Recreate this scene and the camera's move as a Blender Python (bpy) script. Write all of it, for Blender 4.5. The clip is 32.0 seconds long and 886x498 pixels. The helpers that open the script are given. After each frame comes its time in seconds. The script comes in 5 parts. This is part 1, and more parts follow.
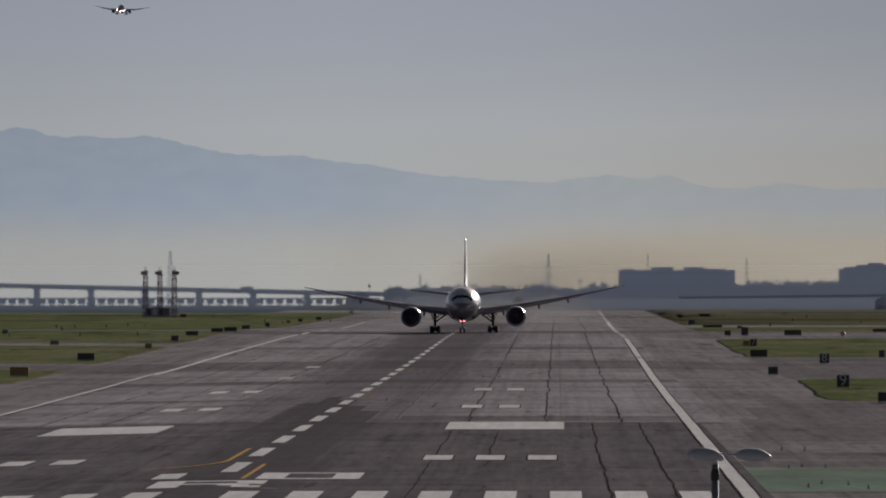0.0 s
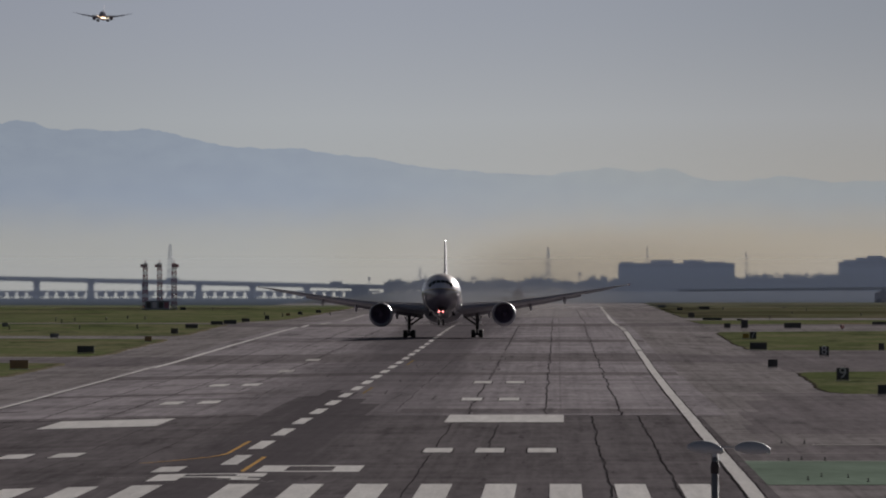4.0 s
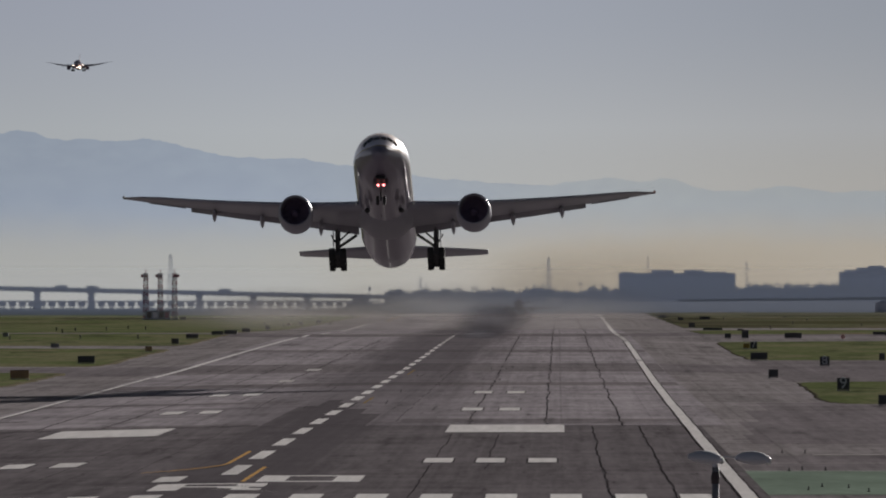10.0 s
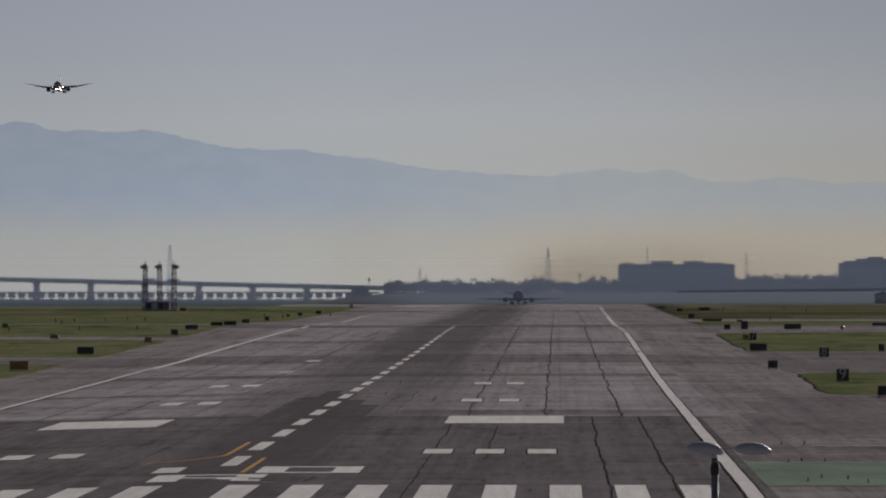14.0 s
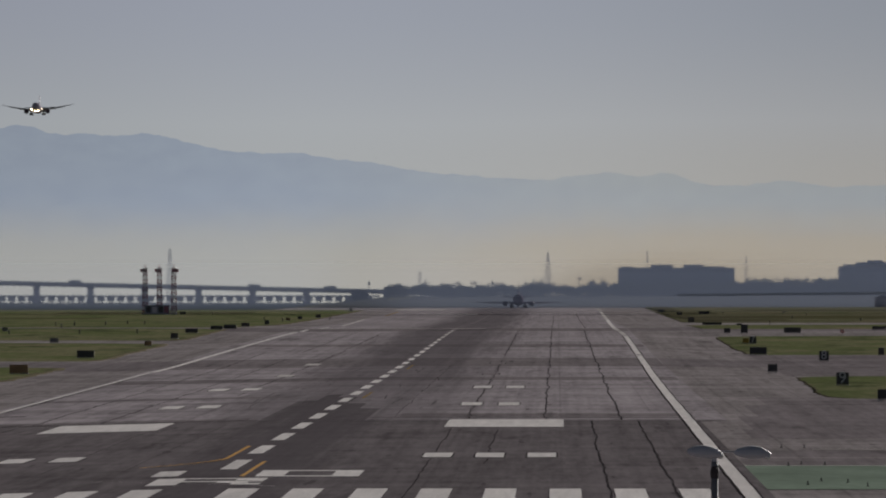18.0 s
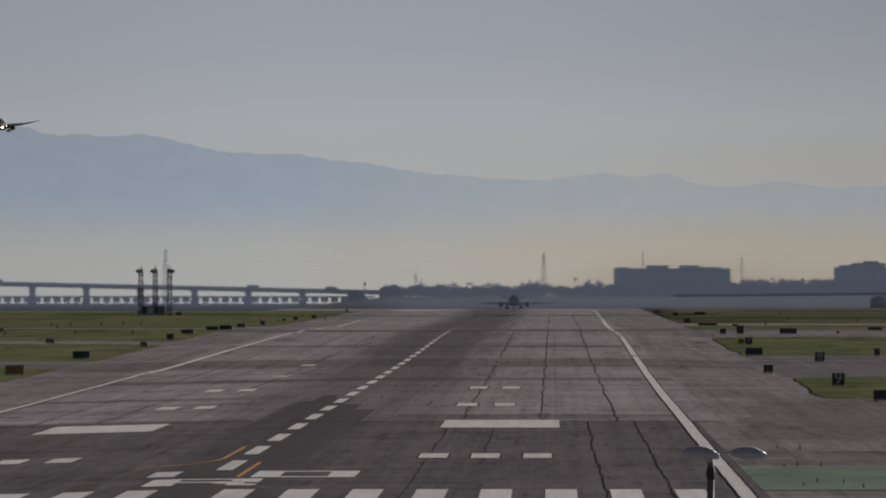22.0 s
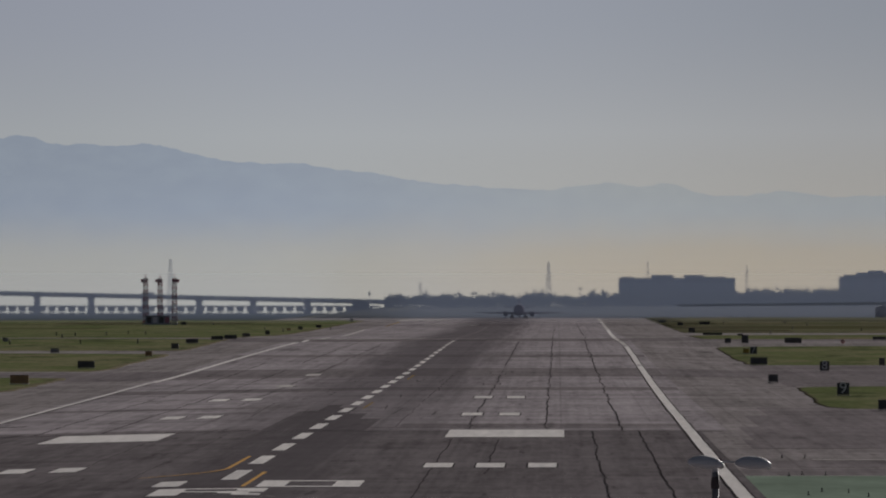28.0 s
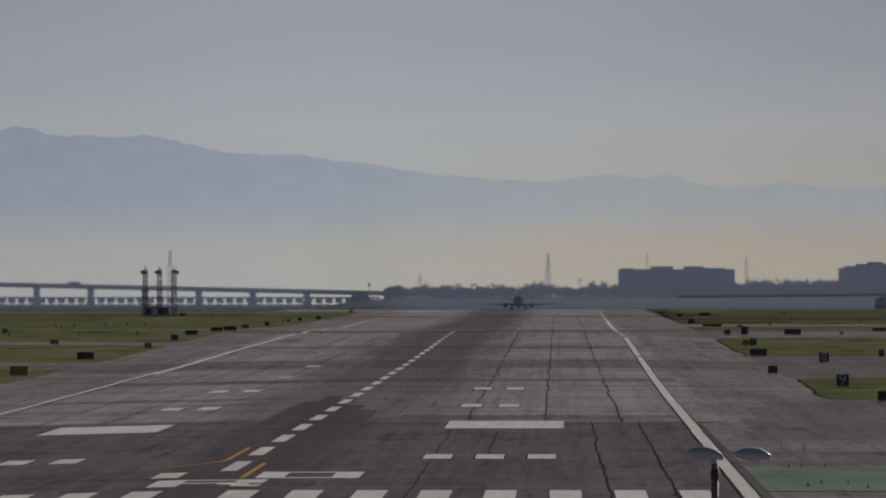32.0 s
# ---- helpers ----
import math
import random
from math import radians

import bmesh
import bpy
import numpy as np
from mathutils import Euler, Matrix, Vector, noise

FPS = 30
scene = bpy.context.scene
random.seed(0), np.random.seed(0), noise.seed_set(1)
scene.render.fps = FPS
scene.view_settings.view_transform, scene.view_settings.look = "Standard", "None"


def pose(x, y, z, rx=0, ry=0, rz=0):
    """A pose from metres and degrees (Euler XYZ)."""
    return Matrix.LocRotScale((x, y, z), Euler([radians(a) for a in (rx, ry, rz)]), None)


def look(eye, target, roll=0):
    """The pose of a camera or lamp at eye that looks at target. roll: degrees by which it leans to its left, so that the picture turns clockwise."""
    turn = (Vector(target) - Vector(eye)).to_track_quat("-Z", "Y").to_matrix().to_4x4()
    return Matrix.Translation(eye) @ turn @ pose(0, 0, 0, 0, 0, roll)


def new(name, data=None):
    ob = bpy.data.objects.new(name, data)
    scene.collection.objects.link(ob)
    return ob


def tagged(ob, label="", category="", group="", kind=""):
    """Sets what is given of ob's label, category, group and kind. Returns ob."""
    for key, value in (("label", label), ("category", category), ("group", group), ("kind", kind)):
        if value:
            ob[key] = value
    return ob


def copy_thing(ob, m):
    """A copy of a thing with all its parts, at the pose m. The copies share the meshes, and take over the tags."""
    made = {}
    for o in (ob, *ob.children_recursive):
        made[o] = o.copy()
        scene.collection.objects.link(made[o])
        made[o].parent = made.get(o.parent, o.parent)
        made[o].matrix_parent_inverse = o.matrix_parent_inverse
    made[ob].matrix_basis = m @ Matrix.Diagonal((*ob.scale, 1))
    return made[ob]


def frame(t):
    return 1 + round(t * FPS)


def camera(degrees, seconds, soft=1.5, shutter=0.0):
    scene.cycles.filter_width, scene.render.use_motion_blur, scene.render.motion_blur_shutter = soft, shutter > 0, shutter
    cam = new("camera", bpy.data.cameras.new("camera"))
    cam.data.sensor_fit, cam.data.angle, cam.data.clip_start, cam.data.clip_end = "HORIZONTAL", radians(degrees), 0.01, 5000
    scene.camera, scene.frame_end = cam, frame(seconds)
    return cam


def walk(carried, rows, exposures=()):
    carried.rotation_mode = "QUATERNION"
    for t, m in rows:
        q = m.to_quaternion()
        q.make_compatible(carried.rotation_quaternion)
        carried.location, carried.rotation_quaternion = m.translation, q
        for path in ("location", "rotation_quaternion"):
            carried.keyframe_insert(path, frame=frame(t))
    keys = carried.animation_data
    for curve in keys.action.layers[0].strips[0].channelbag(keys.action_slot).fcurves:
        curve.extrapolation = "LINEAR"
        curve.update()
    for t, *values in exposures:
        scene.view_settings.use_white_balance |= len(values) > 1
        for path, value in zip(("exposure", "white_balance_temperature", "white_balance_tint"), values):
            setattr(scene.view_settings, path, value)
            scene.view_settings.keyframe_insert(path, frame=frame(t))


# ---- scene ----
cam = camera(4.327, 32.0, soft=2.0)
EYE_Z = 11.7
CAM_ROWS = [
    (0, 90.1367, 0.5611), (0.5, 90.1215, 0.5591), (1, 90.1049, 0.5591), (1.5, 90.1201, 0.5591), (2, 90.1215, 0.5591),
    (2.5, 90.1160, 0.5604), (3, 90.1298, 0.5604), (3.5, 90.1008, 0.5591), (5.5, 90.1070, 0.5631), (6, 90.1012, 0.5619),
    (6.5, 90.1210, 0.5611), (7, 90.1441, 0.5604), (7.5, 90.1548, 0.5604), (8, 90.1379, 0.5612), (8.5, 90.1448, 0.5605),
    (9, 90.1506, 0.5637), (9.5, 90.1541, 0.5632), (10, 90.1506, 0.5625), (10.5, 90.1633, 0.5631), (11, 90.1711, 0.5625),
    (11.5, 90.1577, 0.5596), (12, 90.1279, 0.5610), (12.5, 90.1490, 0.5597), (13, 90.1393, 0.5598), (13.5, 90.1224, 0.5597),
    (14, 90.1068, 0.5597), (14.5, 90.0774, 0.5598), (16.5, 90.1118, 0.5596), (17, 90.1195, 0.5598), (17.5, 90.1237, 0.5540),
    (18, 90.1245, 0.5589), (18.5, 90.1279, 0.5555), (19, 90.1279, 0.5512), (19.5, 90.1279, 0.5598), (20, 90.1364, 0.5540),
    (20.5, 90.1273, 0.5554), (21, 90.1363, 0.5511), (21.5, 90.1278, 0.5426), (22, 90.1279, 0.5383), (22.5, 90.1407, 0.5470),
    (23, 90.1026, 0.5533), (23.5, 90.1153, 0.5554), (24, 90.1217, 0.5583), (24.5, 90.1533, 0.5596), (25, 90.1364, 0.5596),
    (25.5, 90.1278, 0.5596), (27.5, 90.1737, 0.5619), (28, 90.1746, 0.5619), (28.5, 90.1617, 0.5598), (29, 90.1447, 0.5787),
    (29.5, 90.1110, 0.5850), (30, 90.1259, 0.5681), (30.5, 90.1406, 0.5533), (31, 90.1195, 0.5807), (31.5, 90.1259, 0.5716),
    (32, 90.1324, 0.5597),
]
walk(cam, [(t, pose(0, 0, EYE_Z, rx, 0, rz)) for t, rx, rz in CAM_ROWS],
     exposures=[(0, -0.04), (3, -0.04), (7, 0.0), (9, 0.06), (10, 0.1), (11, 0.06), (12, 0.02), (14, -0.03), (18, -0.04), (24, -0.05), (28, -0.06), (32, -0.08)])

# ---- daylight: low morning sun ahead and to the right, hazy sky ----
SUN_EL, SUN_AZ = radians(13.1), radians(19.5)      # azimuth clockwise from the runway's far direction
sun = new("sun", bpy.data.lights.new("sun", "SUN"))
sun.data.energy, sun.data.angle, sun.data.color = 5.0, radians(0.55), (1.0, 0.945, 0.91)
to_sun = Vector((math.sin(SUN_AZ) * math.cos(SUN_EL), math.cos(SUN_AZ) * math.cos(SUN_EL), math.sin(SUN_EL)))
sun.matrix_world = look(to_sun * 400, (0, 0, 0))


def srgb(r, g, b):
    f = lambda c: c / 12.92 if c <= 0.04045 else ((c + 0.055) / 1.055) ** 2.4
    return (f(r / 255), f(g / 255), f(b / 255), 1.0)


class Nodes:
    """Short hand for building a node tree."""

    def __init__(self, tree):
        self.t = tree
        tree.nodes.clear()

    def add(self, kind, values=None, operation="", use_clamp=False, interpolation_type="", data_type="", blend_type="", sky_type=""):
        n = self.t.nodes.new("ShaderNode" + kind)
        if operation:
            n.operation = operation
        if use_clamp:
            n.use_clamp = True
        if interpolation_type:
            n.interpolation_type = interpolation_type
        if data_type:
            n.data_type = data_type
        if blend_type:
            n.blend_type = blend_type
        if sky_type:
            n.sky_type = sky_type
        for k, v in (values or {}).items():
            if isinstance(v, bpy.types.NodeSocket):
                self.t.links.new(v, n.inputs[k])
            else:
                n.inputs[k].default_value = v
        return n

    def math(self, op, a, b=0.0, c=0.0, clamp=False):
        return self.add("Math", {0: a, 1: b, 2: c}, operation=op, use_clamp=clamp).outputs[0]

    def smooth(self, v, lo, hi, out0=0.0, out1=1.0):
        return self.add("MapRange", {0: v, 1: lo, 2: hi, 3: out0, 4: out1}, interpolation_type="SMOOTHSTEP").outputs[0]

    def noise(self, vec, scale, detail=4.0, rough=0.6):
        return self.add("TexNoise", {"Vector": vec, "Scale": scale, "Detail": detail, "Roughness": rough}).outputs["Fac"]

    def mix(self, fac, a, b, blend="MIX"):
        n = self.add("Mix", data_type="RGBA", blend_type=blend)
        for i, v in ((0, fac), (6, a), (7, b)):
            if isinstance(v, bpy.types.NodeSocket):
                self.t.links.new(v, n.inputs[i])
            else:
                n.inputs[i].default_value = v if i == 0 else (*v[:3], 1.0)
        return n.outputs[2]

    def ramp(self, fac, stops, interp="LINEAR"):
        n = self.add("ValToRGB", {0: fac})
        n.color_ramp.interpolation = interp
        e = n.color_ramp.elements
        while len(e) < len(stops):
            e.new(0.5)
        for el, (p, c) in zip(e, stops):
            el.position, el.color = p, (*c[:3], 1.0)
        return n.outputs[0]


world = bpy.data.worlds.new("sky")
scene.world = world
world.use_nodes = True
w = Nodes(world.node_tree)
sky = w.add("TexSky", sky_type="NISHITA")
sky.sun_disc, sky.sun_elevation, sky.sun_rotation = False, SUN_EL, SUN_AZ
sky.air_density, sky.dust_density, sky.ozone_density = 1.2, 2.5, 1.0
direction = w.add("TexCoord").outputs["Generated"]
rise = w.add("SeparateXYZ", {0: direction}).outputs["Z"]
streak = w.noise(w.add("Mapping", {"Vector": direction, "Scale": (18.0, 18.0, 60.0)}).outputs[0], 1.0, 3.0)
rise_v = w.math("ADD", rise, w.math("MULTIPLY", w.math("SUBTRACT", streak, 0.5), 0.0015))
toward = w.smooth(w.add("SeparateXYZ", {0: direction}).outputs["X"], -0.045, 0.045)
haze_cool = w.ramp(w.smooth(rise_v, -0.004, 0.026), [(0.0, srgb(163, 162, 158)), (0.3, srgb(163, 166, 167)), (0.6, srgb(163, 167, 171)), (1.0, srgb(149, 154, 166))])
haze_warm = w.ramp(w.smooth(rise_v, -0.004, 0.026), [(0.0, srgb(165, 157, 142)), (0.3, srgb(162, 158, 151)), (0.6, srgb(160, 161, 163)), (1.0, srgb(142, 147, 156))])
haze = w.mix(toward, haze_cool, haze_warm)
sky_c = w.mix(1.0, sky.outputs[0], (0.019, 0.0182, 0.0202), "MULTIPLY")
both = w.mix(w.smooth(rise, 0.03, 0.3), haze, sky_c)
across = w.add("SeparateXYZ", {0: direction}).outputs["X"]
# lens falloff put into the sky's brightness, dimmer to both sides
thick = w.math("SUBTRACT", w.smooth(across, -0.052, -0.016, 0.95, 1.06), w.smooth(across, -0.004, 0.032, 0.0, 0.085))
both = w.mix(1.0, both, w.add("CombineColor", {0: thick, 1: thick, 2: thick}).outputs[0], "MULTIPLY")
bg = w.add("Background", {"Color": both, "Strength": 1.0})
w.t.links.new(bg.outputs[0], w.add("OutputWorld").inputs[0])


# ---- materials ----
def material(name, colour, rough=0.8, vary=0.18, scale=1.0, fine=9.0, bump=0.15, metal=0.0, spec=0.4, tint=None, coat=0.0, stretch=(1, 1, 1)):
    m = bpy.data.materials.new(name)
    m.use_nodes = True
    n = Nodes(m.node_tree)
    co = n.add("Mapping", {"Vector": n.add("TexCoord").outputs["Object"], "Scale": stretch}).outputs[0]
    big, small = n.noise(co, scale), n.noise(co, scale * fine, 5.0, 0.7)
    rnd = n.add("ObjectInfo").outputs["Random"]
    k = n.math("ADD", n.math("MULTIPLY", n.math("SUBTRACT", big, 0.5), 2.4 * vary), n.math("MULTIPLY", n.math("SUBTRACT", small, 0.5), 1.6 * vary))
    k = n.math("ADD", n.math("ADD", k, 1.0), n.math("MULTIPLY", n.math("SUBTRACT", rnd, 0.5), 0.5 * vary))
    base = n.mix(n.smooth(big, 0.4, 0.62), colour, tint) if tint else colour
    grey = n.add("CombineColor", {0: k, 1: k, 2: k}).outputs[0]
    col = n.mix(1.0, base, grey, "MULTIPLY")
    r = n.math("ADD", rough, n.math("MULTIPLY", n.math("SUBTRACT", small, 0.5), 0.25), clamp=True)
    p = n.add("BsdfPrincipled", {"Base Color": col, "Roughness": r, "Metallic": metal, "Specular IOR Level": spec, "Coat Weight": coat})
    if bump:
        b = n.add("Bump", {"Strength": bump, "Distance": 0.02, "Height": small})
        n.t.links.new(b.outputs[0], p.inputs["Normal"])
    n.t.links.new(p.outputs[0], n.add("OutputMaterial").inputs[0])
    return m


def glow(name, colour, strength):
    m = bpy.data.materials.new(name)
    m.use_nodes = True
    n = Nodes(m.node_tree)
    e = n.add("Emission", {"Color": colour, "Strength": strength})
    n.t.links.new(e.outputs[0], n.add("OutputMaterial").inputs[0])
    return m


RUN_X = -19.65          # the runway's centreline


def runway_material(name, colour, rubber0, rubber1, half, patch):
    """Worn pavement in world coordinates, with the tyre rubber that lies along the centreline."""
    m = bpy.data.materials.new(name)
    m.use_nodes = True
    n = Nodes(m.node_tree)
    co = n.add("TexCoord").outputs["Object"]
    xyz = n.add("SeparateXYZ", {0: co})
    x, y = xyz.outputs["X"], xyz.outputs["Y"]
    grid = lambda sx, sy, detail=4.0, rough=0.6: n.noise(n.add("Mapping", {"Vector": co, "Scale": (sx, sy, 1)}).outputs[0], 1.0, detail, rough)
    lanes, wide = grid(0.5, 0.004, 5.0, 0.65), grid(0.09, 0.012)
    fine, across = grid(1.3, 0.06, 6.0, 0.72), grid(0.012, 0.035, 4.0, 0.7)
    streaks, rows = grid(1.6, 0.0015, 3.0, 0.6), grid(0.05, 0.11, 5.0, 0.7)
    k = 1.0
    for v, a in ((lanes, 0.6), (wide, 0.6), (fine, 0.8), (streaks, 0.28), (rows, 0.55), (across, 0.8 * patch)):
        k = n.math("ADD", k, n.math("MULTIPLY", n.math("SUBTRACT", v, 0.5), a * 1.2))
    stain = n.math("MULTIPLY", n.smooth(grid(0.3, 0.016, 3.0), 0.56, 0.74), -0.28)
    drip = n.math("MULTIPLY", n.smooth(grid(0.9, 0.03, 3.0), 0.63, 0.72), -0.3)
    k = n.math("ADD", k, n.math("ADD", stain, drip))
    slab = n.math("MODULO", n.math("ADD", x, 2000.0), 7.62)
    slab_y = n.math("MODULO", y, 30.48)
    seam = n.math("MAXIMUM", n.smooth(n.math("ABSOLUTE", n.math("SUBTRACT", slab, 3.81)), 0.16, 0.05), n.math("MULTIPLY", n.smooth(n.math("ABSOLUTE", n.math("SUBTRACT", slab_y, 15.0)), 2.2, 1.0), 0.6))
    k = n.math("SUBTRACT", k, n.math("MULTIPLY", seam, 0.16 * patch))
    off = n.math("ABSOLUTE", n.math("SUBTRACT", x, RUN_X + 0.6))
    edge = n.math("ADD", off, n.math("MULTIPLY", n.math("SUBTRACT", lanes, 0.5), 7.0))
    rub = n.smooth(edge, half, half * 0.35)
    rub = n.math("MULTIPLY", rub, n.smooth(y, rubber0, rubber1, 0.5, 0.74))
    grey = n.add("CombineColor", {0: k, 1: k, 2: k}).outputs[0]
    col = n.mix(rub, n.mix(1.0, colour, grey, "MULTIPLY"), (0.112, 0.1, 0.108))
    p = n.add("BsdfPrincipled", {"Base Color": col, "Roughness": n.math("ADD", 0.72, n.math("MULTIPLY", fine, 0.25)), "Specular IOR Level": 0.0})
    b = n.add("Bump", {"Strength": 0.12, "Distance": 0.02, "Height": fine})
    n.t.links.new(b.outputs[0], p.inputs["Normal"])
    n.t.links.new(p.outputs[0], n.add("OutputMaterial").inputs[0])
    return m


def grass_material(name, green, dry):
    """Short airfield grass: green, straw and dark patches with fine tufts."""
    m = bpy.data.materials.new(name)
    m.use_nodes = True
    n = Nodes(m.node_tree)
    co = n.add("TexCoord").outputs["Object"]
    grid = lambda sx, sy, detail=4.0, rough=0.6: n.noise(n.add("Mapping", {"Vector": co, "Scale": (sx, sy, 1)}).outputs[0], 1.0, detail, rough)
    straw, dark, bare = grid(0.05, 0.011, 5.0, 0.65), grid(0.11, 0.02, 5.0, 0.7), grid(0.07, 0.018, 4.0, 0.6)
    tuft = grid(0.9, 0.07, 6.0, 0.75)
    col = n.mix(n.smooth(straw, 0.4, 0.62), green, dry)
    col = n.mix(n.smooth(dark, 0.5, 0.68), col, (0.08, 0.096, 0.05))
    col = n.mix(n.smooth(bare, 0.62, 0.72), col, (0.2, 0.17, 0.115))
    k = n.math("ADD", 0.45, n.math("MULTIPLY", tuft, 1.1))
    col = n.mix(1.0, col, n.add("CombineColor", {0: k, 1: k, 2: k}).outputs[0], "MULTIPLY")
    p = n.add("BsdfPrincipled", {"Base Color": col, "Roughness": 0.9, "Specular IOR Level": 0.0})
    b = n.add("Bump", {"Strength": 0.3, "Distance": 0.05, "Height": tuft})
    n.t.links.new(b.outputs[0], p.inputs["Normal"])
    n.t.links.new(p.outputs[0], n.add("OutputMaterial").inputs[0])
    return m


ASPHALT = runway_material("asphalt", (0.17, 0.153, 0.159), 500, 900, 6.0, 0.4)
CONCRETE = runway_material("runway_concrete", (0.34, 0.309, 0.323), 900, 1900, 14.0, 1.0)
SHOULDER = runway_material("shoulder_concrete", (0.28, 0.255, 0.256), 9000, 9900, 0.1, 1.0)
CROSS = runway_material("crossing_asphalt", (0.215, 0.193, 0.2), 9000, 9900, 0.1, 0.6)
BAND = runway_material("old_asphalt_band", (0.218, 0.196, 0.202), 900, 1900, 11.0, 0.6)
TAR = material("tar", (0.055, 0.049, 0.052), 0.7, 0.2, 0.5, spec=0.0)
PAINT = material("white_paint", (0.74, 0.71, 0.69), 0.75, 0.24, 0.9, 6.0, 0.1, stretch=(1.6, 0.05, 1), spec=0.0)
OLD_PAINT = material("worn_white_paint", (0.58, 0.552, 0.53), 0.8, 0.25, 0.5, 6.0, 0.1, stretch=(1.6, 0.15, 1), spec=0.0)
YELLOW = material("yellow_paint", (0.62, 0.38, 0.15), 0.75, 0.2, 0.4, spec=0.0)
DULL_PAINT = material("dull_white_paint", (0.24, 0.215, 0.225), 0.8, 0.3, 0.4, spec=0.0)
FADED_YELLOW = material("faded_yellow_paint", (0.3, 0.21, 0.09), 0.8, 0.3, 0.4, spec=0.0)
GREEN = material("green_paint", (0.205, 0.26, 0.208), 0.8, 0.45, 0.1, 9.0, 0.1, stretch=(1, 0.3, 1), spec=0.0)
GRASS = grass_material("grass", (0.13, 0.154, 0.068), (0.186, 0.182, 0.104))
DRY_GRASS = grass_material("dry_grass", (0.125, 0.13, 0.072), (0.165, 0.148, 0.098))
SCRUB = material("scrub", (0.05, 0.054, 0.046), 0.95, 0.3, 0.03, 12.0, 0.1, spec=0.0, tint=(0.065, 0.062, 0.05))
EARTH = material("earth", (0.11, 0.1, 0.07), 0.95, 0.25, 0.02, 12.0, 0.1, spec=0.0, tint=(0.09, 0.09, 0.045))
WATER = material("water", (0.06, 0.075, 0.088), 0.9, 0.2, 0.02, 8.0, 0.1, spec=0.0, stretch=(0.3, 1, 1))
BRIDGE = material("bridge_concrete", (0.32, 0.32, 0.33), 0.85, 0.15, 0.15)
# paler copy of the bridge concrete: the piers' lit look put into the colour
LIT_PIER = material("lit_pier_concrete", (0.74, 0.7, 0.71), 0.85, 0.15, 0.15)
SHED_WALL = material("shed_wall", (0.2, 0.17, 0.17), 0.8, 0.25, 0.6)
SIGN_BLACK = material("sign_black", (0.045, 0.044, 0.047), 0.5, 0.2, 1.5)
SIGN_BACK = material("sign_back", (0.085, 0.077, 0.074), 0.6, 0.25, 1.5)
SIGN_ORANGE = material("sign_orange", (0.27, 0.165, 0.08), 0.6, 0.25, 1.5)
SIGN_YELLOW = material("sign_yellow", (0.3, 0.2, 0.03), 0.6, 0.2, 1.5)
SIGN_GREY = material("sign_grey", (0.16, 0.16, 0.16), 0.6, 0.2, 2.0)
SIGN_WHITE = material("sign_white", (0.45, 0.45, 0.46), 0.5, 0.1, 2.0)
STEEL = material("galvanised_steel", (0.3, 0.3, 0.31), 0.5, 0.15, 3.0, metal=0.5)
MAST_RED = material("mast_red", (0.36, 0.15, 0.19), 0.6, 0.15, 1.0)
MAST_PALE = material("mast_pale", (0.6, 0.6, 0.6), 0.6, 0.12, 1.0)
MAST_WHITE = material("mast_white", (0.62, 0.57, 0.6), 0.6, 0.12, 1.0)
LAMP_GREY = material("lamp_grey", (0.46, 0.46, 0.5), 0.55, 0.08, 2.0, spec=0.4)
LAMP_POLE = material("lamp_pole", (0.17, 0.17, 0.185), 0.65, 0.1, 2.0, spec=0.15)
LAMP_DARK = material("lamp_bracket", (0.045, 0.034, 0.036), 0.6, 0.2, 2.0)
LENS = material("lamp_lens", (0.7, 0.7, 0.68), 0.1, 0.03, 1.0, spec=0.6, metal=0.6)
VERGE = material("dark_verge", (0.14, 0.125, 0.085), 0.95, 0.3, 0.3, 8.0, 0.1, spec=0.0)
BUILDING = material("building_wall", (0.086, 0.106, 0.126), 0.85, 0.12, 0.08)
ROOF = material("building_roof", (0.08, 0.085, 0.1), 0.9, 0.15, 0.1)
WINDOW = material("window_glass", (0.076, 0.094, 0.112), 0.6, 0.1, 0.3, spec=0.2)
BARK = material("bark", (0.11, 0.085, 0.06), 0.9, 0.25, 2.0)
LEAF = material("leaf", (0.06, 0.085, 0.04), 0.8, 0.35, 0.4, spec=0.0, tint=(0.08, 0.095, 0.05))
PALM = material("palm_leaf", (0.065, 0.085, 0.04), 0.8, 0.3, 0.5, spec=0.0)
TRUCK_WHITE = material("truck_body", (0.5, 0.5, 0.5), 0.5, 0.1, 0.5)
TRUCK_DARK = material("truck_cab", (0.08, 0.09, 0.12), 0.4, 0.1, 0.5)
RUBBER = material("tyre_rubber", (0.018, 0.018, 0.02), 0.75, 0.2, 2.0)
RIM = material("wheel_rim", (0.35, 0.35, 0.36), 0.4, 0.1, 2.0, metal=0.7)
WING_GREY = material("wing_grey", (0.28, 0.268, 0.31), 0.38, 0.1, 0.4, 7.0, 0.03, spec=0.5)
FLAP_GREY = material("flap_grey", (0.22, 0.208, 0.24), 0.45, 0.12, 0.5, 7.0, 0.03)
NACELLE = material("nacelle_paint", (0.31, 0.3, 0.355), 0.42, 0.08, 0.4, 7.0, 0.02, spec=0.35, coat=0.1)
LIP = material("nacelle_lip_metal", (0.3, 0.29, 0.33), 0.5, 0.05, 1.0, metal=0.2, spec=0.3)
INLET = material("inlet_liner", (0.13, 0.1, 0.14), 0.5, 0.1, 1.0)
FAN = material("fan_blade", (0.16, 0.12, 0.175), 0.9, 0.1, 2.0, spec=0.05)
